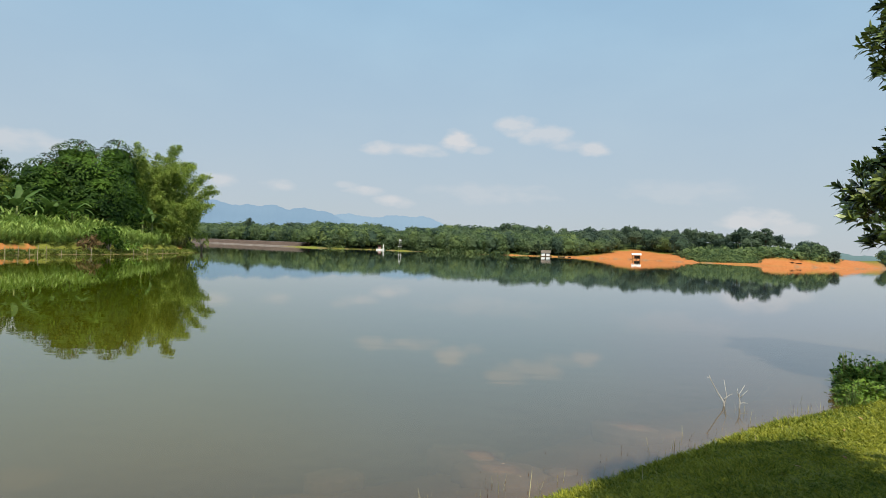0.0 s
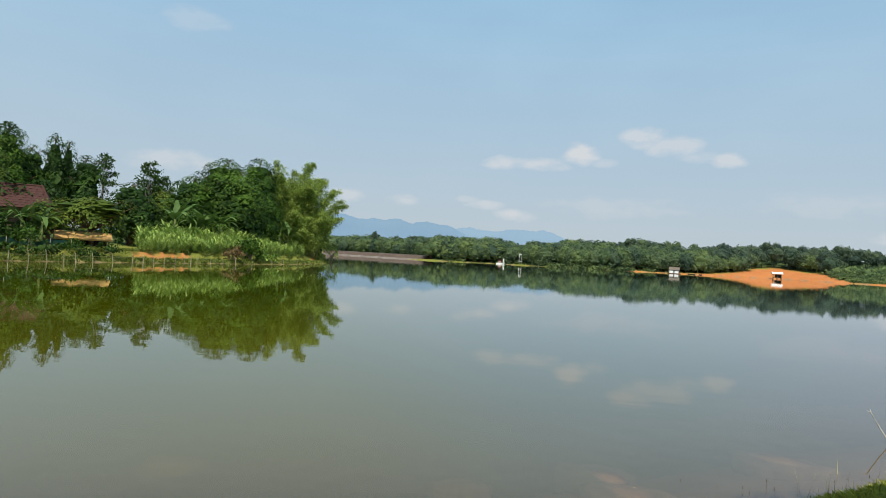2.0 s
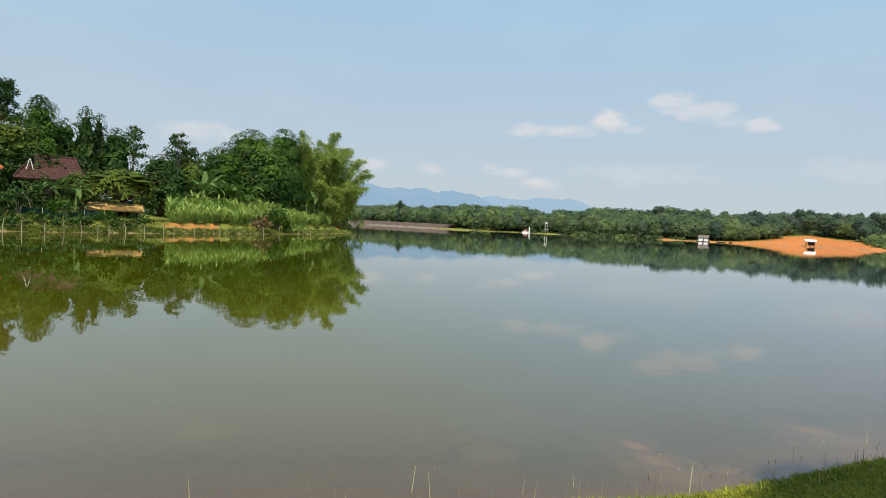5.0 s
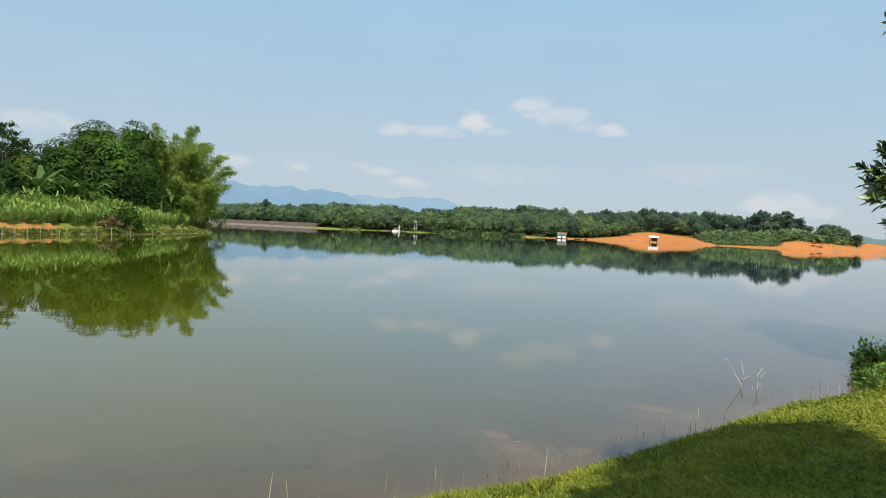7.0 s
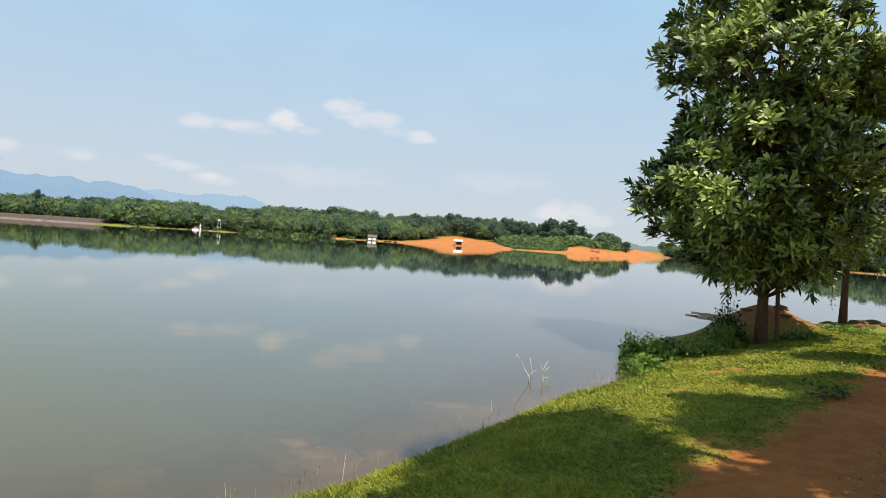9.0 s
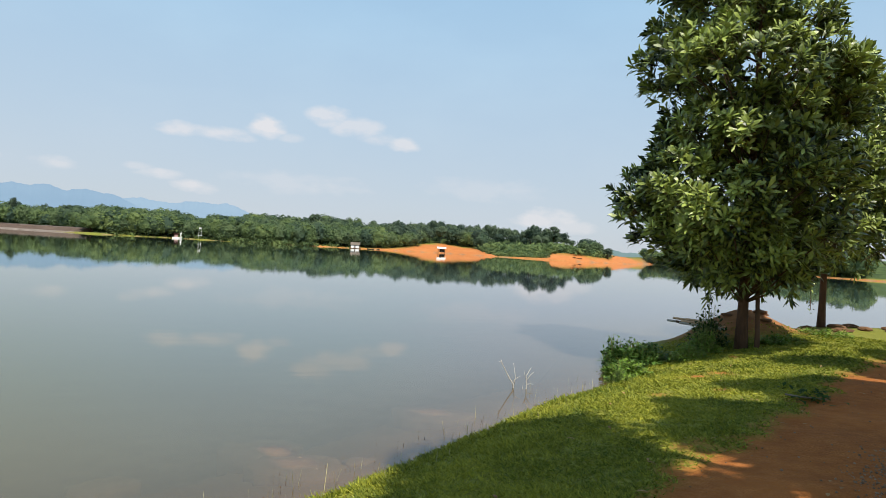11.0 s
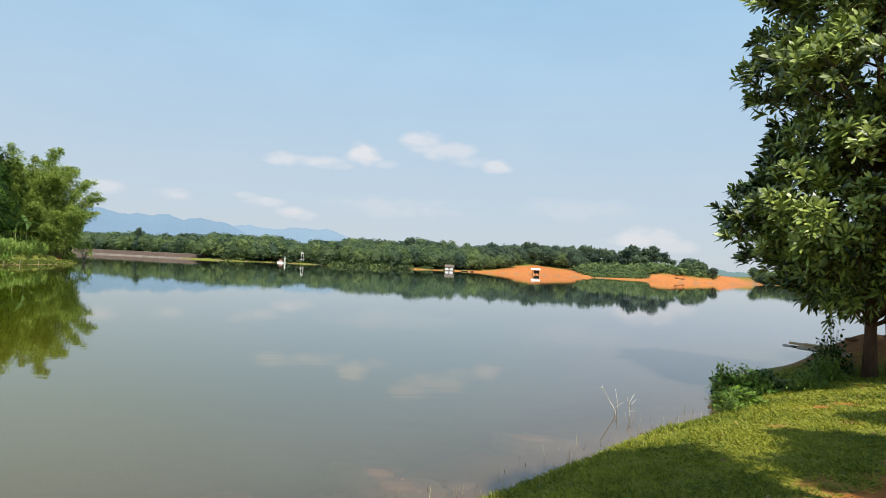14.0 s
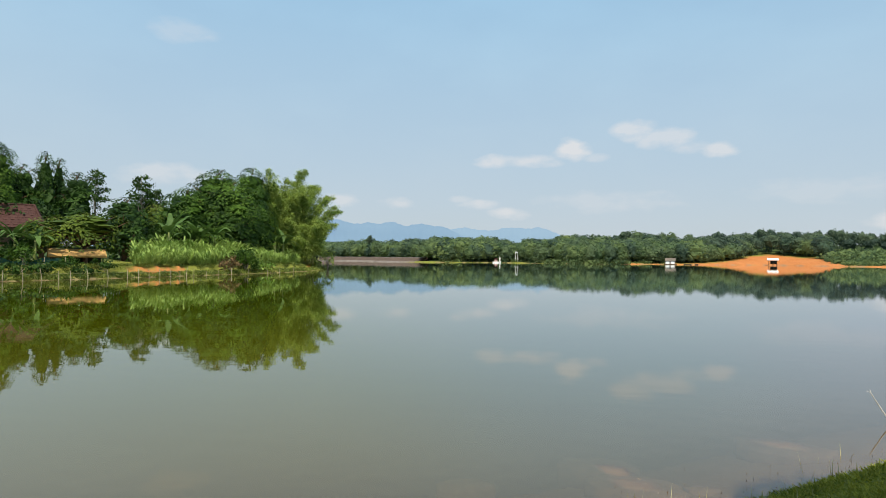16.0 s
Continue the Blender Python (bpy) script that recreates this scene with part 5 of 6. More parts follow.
shrub("shrub", on_ground(28.3, 79.8), 2.4, 2.0, M["leaf_dry"], 0.3, "withered reddish-brown shrub at the waterline among the maize", 88, 6, 12)
shrub("shrub", on_ground(27.0, 83.2), 3.8, 3.0, M["leaf_mid"], 0.34, "dense green shrub on the bank among the maize", 91, 7, 14)
shrub("shrub", on_ground(25.6, 85.6), 2.8, 1.5, M["leaf_bush"], 0.35, "low green shrub at the waterline", 92, 5, 14)
shrub("shrub", polar(20.0, 115, 0.0), 2.3, 4.2, M["leaf_light"], 0.3, "light green bush standing at the water's edge of the point", 93, 6, 7)
shrub("shrub", polar(21.0, 112, 0.1), 2.2, 1.7, M["leaf_light"], 0.36, "light green bush at the tip of the point", 94, 5, 13)
shrub("shrub", on_ground(43.2, 66.5), 2.6, 2.2, M["leaf_mid"], 0.3, "green shrub behind the stake fence", 95, 5, 14)
shrub("shrub", on_ground(46.3, 65.0), 2.4, 2.6, M["leaf_dark"], 0.3, "green shrub behind the stake fence", 96, 5, 14)
shrub("shrub", on_ground(48.0, 66.0), 3.6, 3.4, M["leaf_dark"], 0.32, "dark green shrub below the orange-roofed house", 97, 6, 14)
shrub("shrub", on_ground(40.3, 69.0), 2.2, 1.1, M["leaf_mid"], 0.3, "low green shrub behind the stake fence", 98, 5, 14)
shrub("shrub", on_ground(50.0, 66.5), 3.6, 3.8, M["leaf_dark"], 0.32, "dark green shrub below the orange-roofed house", 99, 6, 14)
for i, a in enumerate((52.6, 51.2, 50.1, 48.9, 47.6, 46.4, 44.9, 43.6, 42.2, 40.8, 39.4, 37.9)):
    edge = float(np.interp(-a, [-b for b, d in POINT[:11]], [d for b, d in POINT[:11]]))
    shrub("weed_clump", on_ground(a, edge + 2.2 + 1.0 * math.sin(i * 2.3)), 2.3, 1.0 + 0.45 * math.sin(i * 1.9), M["leaf_dark"], 0.26, "dark leafy weeds behind the stake fence", 400 + i, 5, 15, "weeds", "weeds behind the fence")


for i, a in enumerate(np.arange(52.5, 20.8, -1.15)):
    edge = float(np.interp(-a, [-b for b, d in POINT[:11]], [d for b, d in POINT[:11]]))
    if 37.4 < a < 42.6:                          # open in front of the shed
        continue
    back = 18.0 if a < 36.5 else 11.0
    shrub("shrub", on_ground(a + 0.3 * math.sin(i * 5.1), edge + back + 1.5 * math.sin(i * 2.7)), 3.8, 2.6 + 0.7 * math.sin(i * 3.3), M["leaf_dark"], 0.36,
          "dark green undergrowth shrub below the trees of the point", 300 + i, 5, 9, group="undergrowth shrubs")


for i, a in enumerate(np.arange(54.0, 22.0, -1.5)):
    edge = float(np.interp(-a, [-b for b, d in POINT[:11]], [d for b, d in POINT[:11]]))
    shrub("shrub", on_ground(a, edge + 33 + 2.5 * math.sin(i * 2.7)), 6.0, 5.2 + 1.2 * math.sin(i * 3.3), M["leaf_dark"], 0.5, "dark green undergrowth shrub deep in the woods of the point", 340 + i, 6, 7, group="undergrowth shrubs")


# ---- maize and rough grass on the point ----
def corn_template(g):
    n = 9
    z = np.linspace(0.3, 1.9, n)
    ang = np.arange(n) * math.pi + g.normal(size=n) * 0.5 + g.random() * 3
    d = np.stack([np.cos(ang), np.sin(ang), 1.7 + 0 * ang], -1)
    v, f = leaves(np.stack([0 * z, 0 * z, z], -1), d, 1.0 + 0.4 * g.random(n), 0.15, 0.2, 0.3)
    bm = bmesh.new()
    tube(bm, [(0, 0, -0.1), (0, 0, 2.0)], [0.02, 0.01], 3)
    bmesh.ops.triangulate(bm, faces=bm.faces)
    tv = np.array([w.co[:] for w in bm.verts])
    bm.verts.index_update()
    tf = np.array([[w.index for w in q.verts] for q in bm.faces])
    bm.free()
    return np.concatenate([v, tv]), np.concatenate([f, tf + len(v)])


def maize():
    g = np.random.default_rng(15)
    kinds = [corn_template(g) for _ in range(6)]
    n = 4800
    a = g.uniform(21.8, 35.9, n)
    edge = np.interp(-a, [-b for b, d in POINT[:11]], [d for b, d in POINT[:11]])
    d = edge + g.uniform(3.0, 21, n)
    px, py = -np.sin(np.radians(a)) * d, np.cos(np.radians(a)) * d
    z, *_, off, _ = height(px, py)
    ok = (off > 2.9 + 0.5 * wave(px, py, 2.5)) & (off < 10 + 5 * step(31.5, 33.5, a) * step(36, 34.5, a))
    joined("maize_field", kinds, np.stack([px, py, z], -1)[ok], M["corn"], "dense pale green maize growing on the bank of the point", "maize", seed=8, tall=(0.8, 1.2),
           sizes=((0.62 + 0.3 * step(3, 9, off)) * (1 + 0.3 * wave(px, py, 2.0) + 0.15 * wave(px, py, 0.7)))[ok])


maize()


def rough_grass():
    g = np.random.default_rng(16)
    kinds = []
    for _ in range(4):
        n = 12
        d = np.stack([g.normal(size=n) * 0.5, g.normal(size=n) * 0.5, np.ones(n)], -1)
        kinds.append(leaves(g.normal(size=(n, 3)) * [0.18, 0.18, 0.0], d, 0.5 + 0.4 * g.random(n), 0.07, 0.1, 0.3))
    n = 4200
    a = g.uniform(19.9, 55, n)
    edge = np.interp(-a, [-b for b, d in POINT[:11]], [d for b, d in POINT[:11]])
    d = edge + 9 * g.random(n) ** 1.4
    px, py = -np.sin(np.radians(a)) * d, np.cos(np.radians(a)) * d
    z, _, red, *_, off, _ = height(px, py)
    ok = (off > 0.0) & (red < 0.4) & (g.random(n) < np.where(off < 3, 1, 0.6))
    joined("bank_grass", kinds, np.stack([px, py, z - 0.02], -1)[ok], M["grass_rough"], "rough olive green grass along the shore of the point", "grass", seed=9, tall=(0.3, 0.8))


rough_grass()


# ---- stake fence, net, houses ----
def fence():
    t = thing("fence", Matrix.Identity(4), "row of pale crooked wooden stakes standing in the shallows", "fence")
    g = np.random.default_rng(17)
    bearings = [51.5, 49.8, 48.6, 47.3, 46.1, 44.6, 43.3, 42.1, 41.0, 40.2, 39.0, 37.6, 36.2, 35.4, 34.6, 33.8, 33.0, 32.3, 31.8, 31.2, 30.2, 29.2, 28.2, 26.8, 25.2, 24.2, 23.0]
    for i, a in enumerate(bearings):
        edge = float(np.interp(-a, [-b for b, d in POINT[:11]], [d for b, d in POINT[:11]]))
        p = polar(a, edge - 0.55 - 0.5 * g.random())
        h = g.uniform(0.7, 1.1) if a > 31 else g.uniform(0.45, 0.8)
        bm = bmesh.new()
        lean = g.normal(size=2) * 0.07
        tube(bm, [(p.x, p.y, -0.5), (p.x + lean[0] * 0.4, p.y + lean[1] * 0.4, h * 0.5), (p.x + lean[0], p.y + lean[1], h)], [0.033, 0.029, 0.022], 6)
        part("stake", bm, M["post"], t)
    for h in (0.55,):
        bm = bmesh.new()
        pts = [polar(a, float(np.interp(-a, [-b for b, d in POINT[:11]], [d for b, d in POINT[:11]])) - 0.8, h + 0.05 * math.sin(a * 3)) for a in np.arange(51, 30, -0.6)]
        tube(bm, pts, [0.012] * len(pts), 3)
        part("rail", bm, M["straw"], t)


fence()


def net_fence():
    t = thing("net_fence", Matrix.Identity(4), "sagging dark green netting round the garden behind the shore", "fence")
    bm = bmesh.new()
    cols = []
    for a in np.arange(46.4, 40.6, -0.35):
        edge = float(np.interp(-a, [-b for b, d in POINT[:11]], [d for b, d in POINT[:11]]))
        p = on_ground(a, edge + 5.2 + 0.25 * math.sin(a * 2.3))
        cols.append([bm.verts.new((p.x, p.y, p.z - 0.1)), bm.verts.new((p.x, p.y, p.z + 0.7 + 0.15 * math.sin(a * 1.7) + 0.08 * math.sin(a * 5.1)))])
    for p, q in zip(cols, cols[1:]):
        bm.faces.new((p[0], p[1], q[1], q[0]))
    bmesh.ops.solidify(bm, geom=bm.faces[:], thickness=0.02)
    part("net", bm, M["net"], t)
    for a in np.arange(46.2, 40.6, -1.4):
        edge = float(np.interp(-a, [-b for b, d in POINT[:11]], [d for b, d in POINT[:11]]))
        p = on_ground(a, edge + 5.0)
        bm = bmesh.new()
        tube(bm, [(p.x, p.y, p.z - 0.3), (p.x + 0.05, p.y, p.z + 0.95)], [0.04, 0.03], 5)
        part("stake", bm, M["post"], t)


net_fence()


def tile_mesh(mat, w, l):
    bm = bmesh.new()
    v = []
    for x, z in ((-w / 2, 0.0), (-w / 4, 0.05), (w / 4, 0.05), (w / 2, 0.0)):
        v.append((bm.verts.new((x, -l / 2, z + 0.03)), bm.verts.new((x, l / 2, z)), bm.verts.new((x, -l / 2, z - 0.02))))
    for p, q in zip(v, v[1:]):
        bm.faces.new((p[0], q[0], q[1], p[1]))
        bm.faces.new((p[2], q[2], q[0], p[0]))
    me = bpy.data.meshes.new("tile")
    bm.to_mesh(me)
    bm.free()
    me.materials.append(mat)
    return me


def hip_house(name, m, lx, ly, wall_h, rise, ridge, roof_mat, wall_mat, label, over=0.9, tile=(0.7, 0.52)):
    """A one-storey house: walls with a door and windows, a hipped roof of tile courses, ridge caps, eaves board."""
    t = thing(name, m, label, "house")
    th = 0.22
    for nm, lo, hi in (("wall", (-lx / 2, -ly / 2, -1.2), (lx / 2, -ly / 2 + th, wall_h)), ("wall", (-lx / 2, ly / 2 - th, -1.2), (lx / 2, ly / 2, wall_h)),
                       ("wall", (-lx / 2, -ly / 2 + th, -1.2), (-lx / 2 + th, ly / 2 - th, wall_h)), ("wall", (lx / 2 - th, -ly / 2 + th, -1.2), (lx / 2, ly / 2 - th, wall_h))):
        part(nm, box(bmesh.new(), lo, hi), wall_mat, t)
    for x in (-lx * 0.3, lx * 0.3):
        w = part("window", box(bmesh.new(), (x - 0.55, -ly / 2 - 0.04, 0.8), (x + 0.55, -ly / 2 + 0.02, 2.0)), M["timber"], t)
        part("pane", box(bmesh.new(), (x - 0.47, -ly / 2 - 0.06, 0.88), (x + 0.47, -ly / 2 - 0.045, 1.92)), M["dark"], w)
    part("door", box(bmesh.new(), (-0.5, -ly / 2 - 0.05, -0.1), (0.5, -ly / 2 + 0.02, 2.05)), M["timber"], t)
    part("eaves_board", box(bmesh.new(), (-lx / 2 - over + 0.1, -ly / 2 - over + 0.1, wall_h - 0.12), (lx / 2 + over - 0.1, ly / 2 + over - 0.1, wall_h + 0.02)), M["timber"], t)
    ex, ey = lx / 2 + over, ly / 2 + over
    c = [Vector((-ex, -ey, wall_h + 0.02)), Vector((ex, -ey, wall_h + 0.02)), Vector((ex, ey, wall_h + 0.02)), Vector((-ex, ey, wall_h + 0.02))]
    r = [Vector((-ridge / 2, 0, wall_h + rise)), Vector((ridge / 2, 0, wall_h + rise))]
    bm = bmesh.new()
    vs = [bm.verts.new(p) for p in c + r]
    for f in ((0, 1, 5, 4), (1, 2, 5), (2, 3, 4, 5), (3, 0, 4), (0, 3, 2, 1)):
        bm.faces.new([vs[i] for i in f])
    roof = part("roof", bm, roof_mat, t)
    tiles = tile_mesh(roof_mat, tile[0] * 1.04, tile[1] * 1.25)
    for a, b, r0, r1 in ((c[0], c[1], r[0], r[1]), (c[1], c[2], r[1], r[1]), (c[3], c[0], r[0], r[0])):
        along = (b - a).normalized()
        up = ((r0 + r1) / 2 - (a + b) / 2)
        up = (up - along * up.dot(along))
        slope = up.length
        up.normalize()
        nrm = along.cross(up)
        rows = int(slope / tile[1])
        for j in range(rows):
            f = (j + 0.5) * tile[1] / slope
            lo, hi = (r0 - a).dot(along) * f, (b - a).length - ((b - r1).dot(along)) * f
            n = int((hi - lo) / tile[0])
            for k in range(n):
                p = a + along * (lo + (hi - lo - n * tile[0]) / 2 + (k + 0.5) * tile[0]) + up * ((j + 0.5) * tile[1]) + nrm * 0.03
                ob = new("tile", tiles)
                ob.parent = roof
                ob.matrix_local = Matrix.Translation(p) @ Matrix((along, up, nrm)).transposed().to_4x4()
    for p, q in ((r[0], r[1]), (c[0], r[0]), (c[1], r[1]), (c[2], r[1]), (c[3], r[0])):
        bm = bmesh.new()
        tube(bm, [p + Vector((0, 0, 0.08)), q + Vector((0, 0, 0.1))], [0.13, 0.13], 6)
        part("ridge_cap", bm, roof_mat, roof)
    return t


hip_house("orange_roofed_house", facing(51.45, 88, 3.25, 12), 9.0, 7.0, 2.7, 4.1, 3.2, M["roof_red"], M["plaster"], "grey plastered house with a bright orange clay tile roof")
hip_house("brown_roofed_house", facing(44.05, 91, 3.0, -6), 5.4, 6.0, 2.2, 2.8, 4.4, M["roof_brown"], M["timber"], "old dark timber house with a brown tile roof")


def gable_trim():
    """The white boards that cross at the end of the brown roof's ridge."""
    m = facing(45.62, 88.4, 7.25, -6)
    t = thing("roof_finial", m, "pair of white crossed boards at a brown roof's ridge end", "roof trim")
    for s in (-1, 1):
        bm = bmesh.new()
        tube(bm, [(s * 0.36, 0, -1.0), (s * 0.05, 0, 0.25)], [0.05, 0.045], 4)
        part("board", bm, M["paint_white"], t)


def thatched_shed():
    m = facing(39.8, 72.6, 1.0, 4)
    t = thing("thatched_shed", m, "low open shed with a faded brown thatched roof", "shed")
    for x in (-2.2, -0.7, 0.7, 2.2):
        for y in (-1.0, 1.0):
            bm = bmesh.new()
            tube(bm, [(x, y, -1.0), (x, y, 1.0)], [0.07, 0.06], 5)
            part("post", bm, M["timber"], t)
    bm = bmesh.new()
    gable_roof(bm, 4.4, 2.2, 0.7, 0.9, 0.3, 0.16)
    part("roof", bm, M["thatch"], t)
    # dark sheet at the back, added for the shade inside the shed
    part("back_panel", box(bmesh.new(), (-2.2, 0.9, -0.8), (2.2, 1.0, 0.9)), M["dark"], t)
    part("board", box(bmesh.new(), (-2.1, -1.08, -0.1), (0.1, -1.02, 0.15)), M["deadwood"], t)


gable_trim(), thatched_shed()


# ---- the near bank: trees ----
def at_bank(x, y, sink=0.0):
    return Vector((x, y, ground_z(x, y) - sink))


roadside_tree(at_bank(10.3, 10.75, 0.05), 10.8,
              [(1.35, 0.5, 0.0, 0), (1.65, 0.95, -0.05, 0.05), (1.95, 1.35, -0.1, 0.1), (2.3, 1.75, -0.18, 0.18), (2.7, 2.1, -0.24, 0.24), (3.1, 2.15, -0.24, 0.24), (3.6, 1.9, -0.16, 0.16), (4.05, 1.75, -0.1, 0.1), (4.65, 1.5, -0.05, 0.05), (5.2, 2.0, -0.1, 0.1),
               (5.6, 2.1, -0.12, 0.12), (6.5, 1.6, -0.28, 0.28), (7.5, 1.42, -0.38, 0.38), (8.5, 1.15, -0.35, 0.35), (9.7, 0.8, -0.2, 0.2), (10.8, 0.2, 0, 0)],
              280, "tall leafy acacia tree with two trunks at the water's edge", 101, "roadside trees", forks=2, big=0.92, skirt=270, per=17)
roadside_tree(at_bank(15.1, 13.0, 0.05), 8.6,
              [(1.7, 0.4, -0.1, 0), (2.0, 1.2, -0.2, 0), (2.5, 1.8, -0.1, 0), (3.4, 1.9, 0.1, 0), (4.6, 1.6, 0, 0), (5.8, 1.2, 0, 0), (6.8, 0.6, 0, 0), (7.6, 0.2, 0, 0)],
              120, "leafy acacia tree with a single dark trunk beside the water", 102, "roadside trees", lean=(0.3, 0), girth=0.8, skirt=110)
roadside_tree(at_bank(18.6, 13.2, 0.05), 7.0,
              [(1.8, 1.2, 0, 0), (3.0, 2.2, 0, 0), (4.6, 2.0, 0, 0), (6.0, 1.3, 0, 0), (7.2, 0.4, 0, 0)],
              110, "leafy acacia tree farther along the track", 103, "roadside trees")
# unseen trees added on the other side of the track to shade it and the grass: foot, then the middle and the width of
# the shade
def shade_tree(x, y, gx, gy, r, seed, zc=5.55):
    back = (zc - 0.6) / math.tan(SUN_EL)
    sx, sy = gx + SUN_DIR.x * back - x, gy + SUN_DIR.y * back - y
    half = 0.45 + 0.45 * r
    rows = [(zc - half, r * 0.5, sx, sy), (zc - half * 0.5, r, sx, sy), (zc + half * 0.4, r, sx, sy), (zc + half, r * 0.4, sx, sy)]
    roadside_tree(at_bank(x, y, 0.05), zc + half + 0.2, rows, int(12 + 62 * r * r), "unseen leafy acacia tree, added across the track to cast shade", seed, "roadside trees", n=9, big=0.85,
                  lean=(sx, sy), per=15, ball=0.24 + 0.12 * r, girth=0.8)


for i, spot in enumerate(((3.9, -0.3, 2.76, 4.8, 0.86), (3.6, -0.9, 2.85, 3.5, 0.88), (6.0, 0.6, 5.28, 4.52, 0.8), (6.0, -0.4, 5.15, 3.2, 0.87), (2.2, -1.6, 2.0, 3.6, 0.7), (4.6, 0.5, 3.3, 5.65, 0.5), (7.4, 1.6, 7.2, 4.9, 0.85), (6.3, 1.2, 5.65, 5.85, 0.28),
                          (8.0, 2.1, 7.35, 6.65, 0.3), (9.3, 2.6, 8.5, 6.3, 0.42), (10.9, 3.9, 10.0, 8.25, 0.28), (11.2, 3.4, 10.4, 6.9, 0.6), (12.8, 4.6, 12.3, 8.0, 0.7), (16.5, 4.6, 16.2, 8.6, 1.3))):
    shade_tree(*spot, 110 + i)
for i, (x, y, gx, gy) in enumerate(((10.6, 4.2, 8.95, 10.35), (12.0, 4.6, 10.0, 10.45), (13.2, 5.0, 11.1, 10.55))):   # taller unseen ones, added to darken the lower boughs of the tree at the water
    shade_tree(x, y, gx, gy, 0.55, 130 + i, 8.6)


def vine():
    """A trailing leafy creeper that hangs from the boughs."""
    g = np.random.default_rng(19)
    for x, y, z0, z1 in ((13.1, 11.6, 1.95, 1.25),):
        t = thing("hanging_creeper", Matrix.Translation((x, y, 0)), "thin leafy creeper hanging from an acacia bough", "creeper", "hanging creepers")
        bm = bmesh.new()
        pts = [(0.05 * math.sin(k * 2.0), 0.04 * math.cos(k * 1.7), z0 + 0.25 - (z0 + 0.25 - z1) * k / 6) for k in range(7)]
        tube(bm, pts, [0.008] * 7, 4)
        part("stem", bm, M["bark"], t)
        n = 26
        b = np.array(pts)[g.integers(0, 7, n)] + g.normal(size=(n, 3)) * 0.04
        v, f = leaves(b, g.normal(size=(n, 3)) + [0, 0, -0.4], 0.11, 0.045)
        part("foliage", mesh_np("foliage", v, f, M["leaf_near"]), M["leaf_near"], t)


vine()


# ---- the near bank: bushes and small plants ----
def leafy_bush(place, width, tall, n, size, mat, label, seed, group="bank bushes"):
    """A bush of upright shoots set with oval leaves."""
    g = np.random.default_rng(seed)
    t = thing("bush", Matrix.Translation(place), label, "bush", group)
    bm = bmesh.new()
    base, along = [], []
    for i in range(n):
        a, r = g.uniform(0, 6.28), width * 0.5 * math.sqrt(g.random())
        h = tall * (1.0 - 0.8 * (2 * r / width) ** 2 + 0.22 * math.sin(2.0 * a + seed) * (2 * r / width)) * g.uniform(0.55, 1.1)
        end = np.array([math.cos(a) * r, math.sin(a) * r * 0.8, h])
        root = np.array([math.cos(a) * r * 0.35, math.sin(a) * r * 0.3, -0.08])
        tube(bm, [root, (root + end) / 2 + [0, 0, 0.05], end], [0.008, 0.006, 0.003], 3)
        m = 13
        f = g.uniform(0.25, 1.0, m)[:, None]
        base.append(root + (end - root) * f + g.normal(size=(m, 3)) * 0.03)
        along.append(g.normal(size=(m, 3)) * [1, 1, 0.45] + (end - root) * 0.8)
    tagged(part("stem_work", bm, M["culm"], t), kind="stuff")
    b, d = np.concatenate(base), np.concatenate(along)
    ln = size * (0.7 + 0.6 * g.random(len(b)))
    v, f = leaves(b, d, ln, ln * 0.5, 0.15, 0.15)
    part("foliage", mesh_np("foliage", v, f, mat), mat, t)
    return t


leafy_bush(at_bank(7.0, 9.95), 0.95, 0.36, 300, 0.085, M["leaf_bush"], "bright green leafy bush overhanging the water", 121)
leafy_bush(at_bank(7.9, 10.95), 1.5, 0.55, 520, 0.09, M["leaf_bush_dark"], "dark green dense bush at the water's edge", 122)
leafy_bush(at_bank(7.5, 11.15), 0.6, 0.72, 80, 0.085, M["leaf_bush_dark"], "dark green upright bush at the water's edge", 123)
leafy_bush(at_bank(9.3, 10.75), 0.9, 0.5, 130, 0.07, M["leaf_bush"], "green weeds below the acacia tree", 124)
leafy_bush(at_bank(9.95, 11.35), 1.2, 0.95, 75, 0.1, M["leaf_dark"], "straggling dark bush beside the acacia trunks", 125)
leafy_bush(at_bank(8.6, 10.25), 0.9, 0.36, 120, 0.06, M["leaf_bush"], "low green weeds on the bank", 126)
leafy_bush(at_bank(11.4, 10.7), 1.2, 0.14, 70, 0.09, M["leaf_bush"], "low green weeds beside the earth mound", 127)
leafy_bush(at_bank(13.3, 11.4), 1.6, 0.12, 70, 0.09, M["leaf_bush"], "low green weeds beside the track", 128)
leafy_bush(at_bank(6.35, 9.3), 0.5, 0.35, 26, 0.06, M["leaf_bush"], "small weeds at the waterline", 129)


# ---- dead twigs standing in the water ----
def dead_branch(place, stems, label):
    t = thing("dead_branch", Matrix.Translation(place), label, "dead branch", "dead branches in the shallows")
    for pts, r in stems:
        bm = bmesh.new()
        tube(bm, [Vector(p) * 0.82 for p in pts], [r * 0.75 * (1 - 0.75 * i / (len(pts) - 1)) for i in range(len(pts))], 6)
        part("twig", bm, M["deadwood"], t, smooth=True)


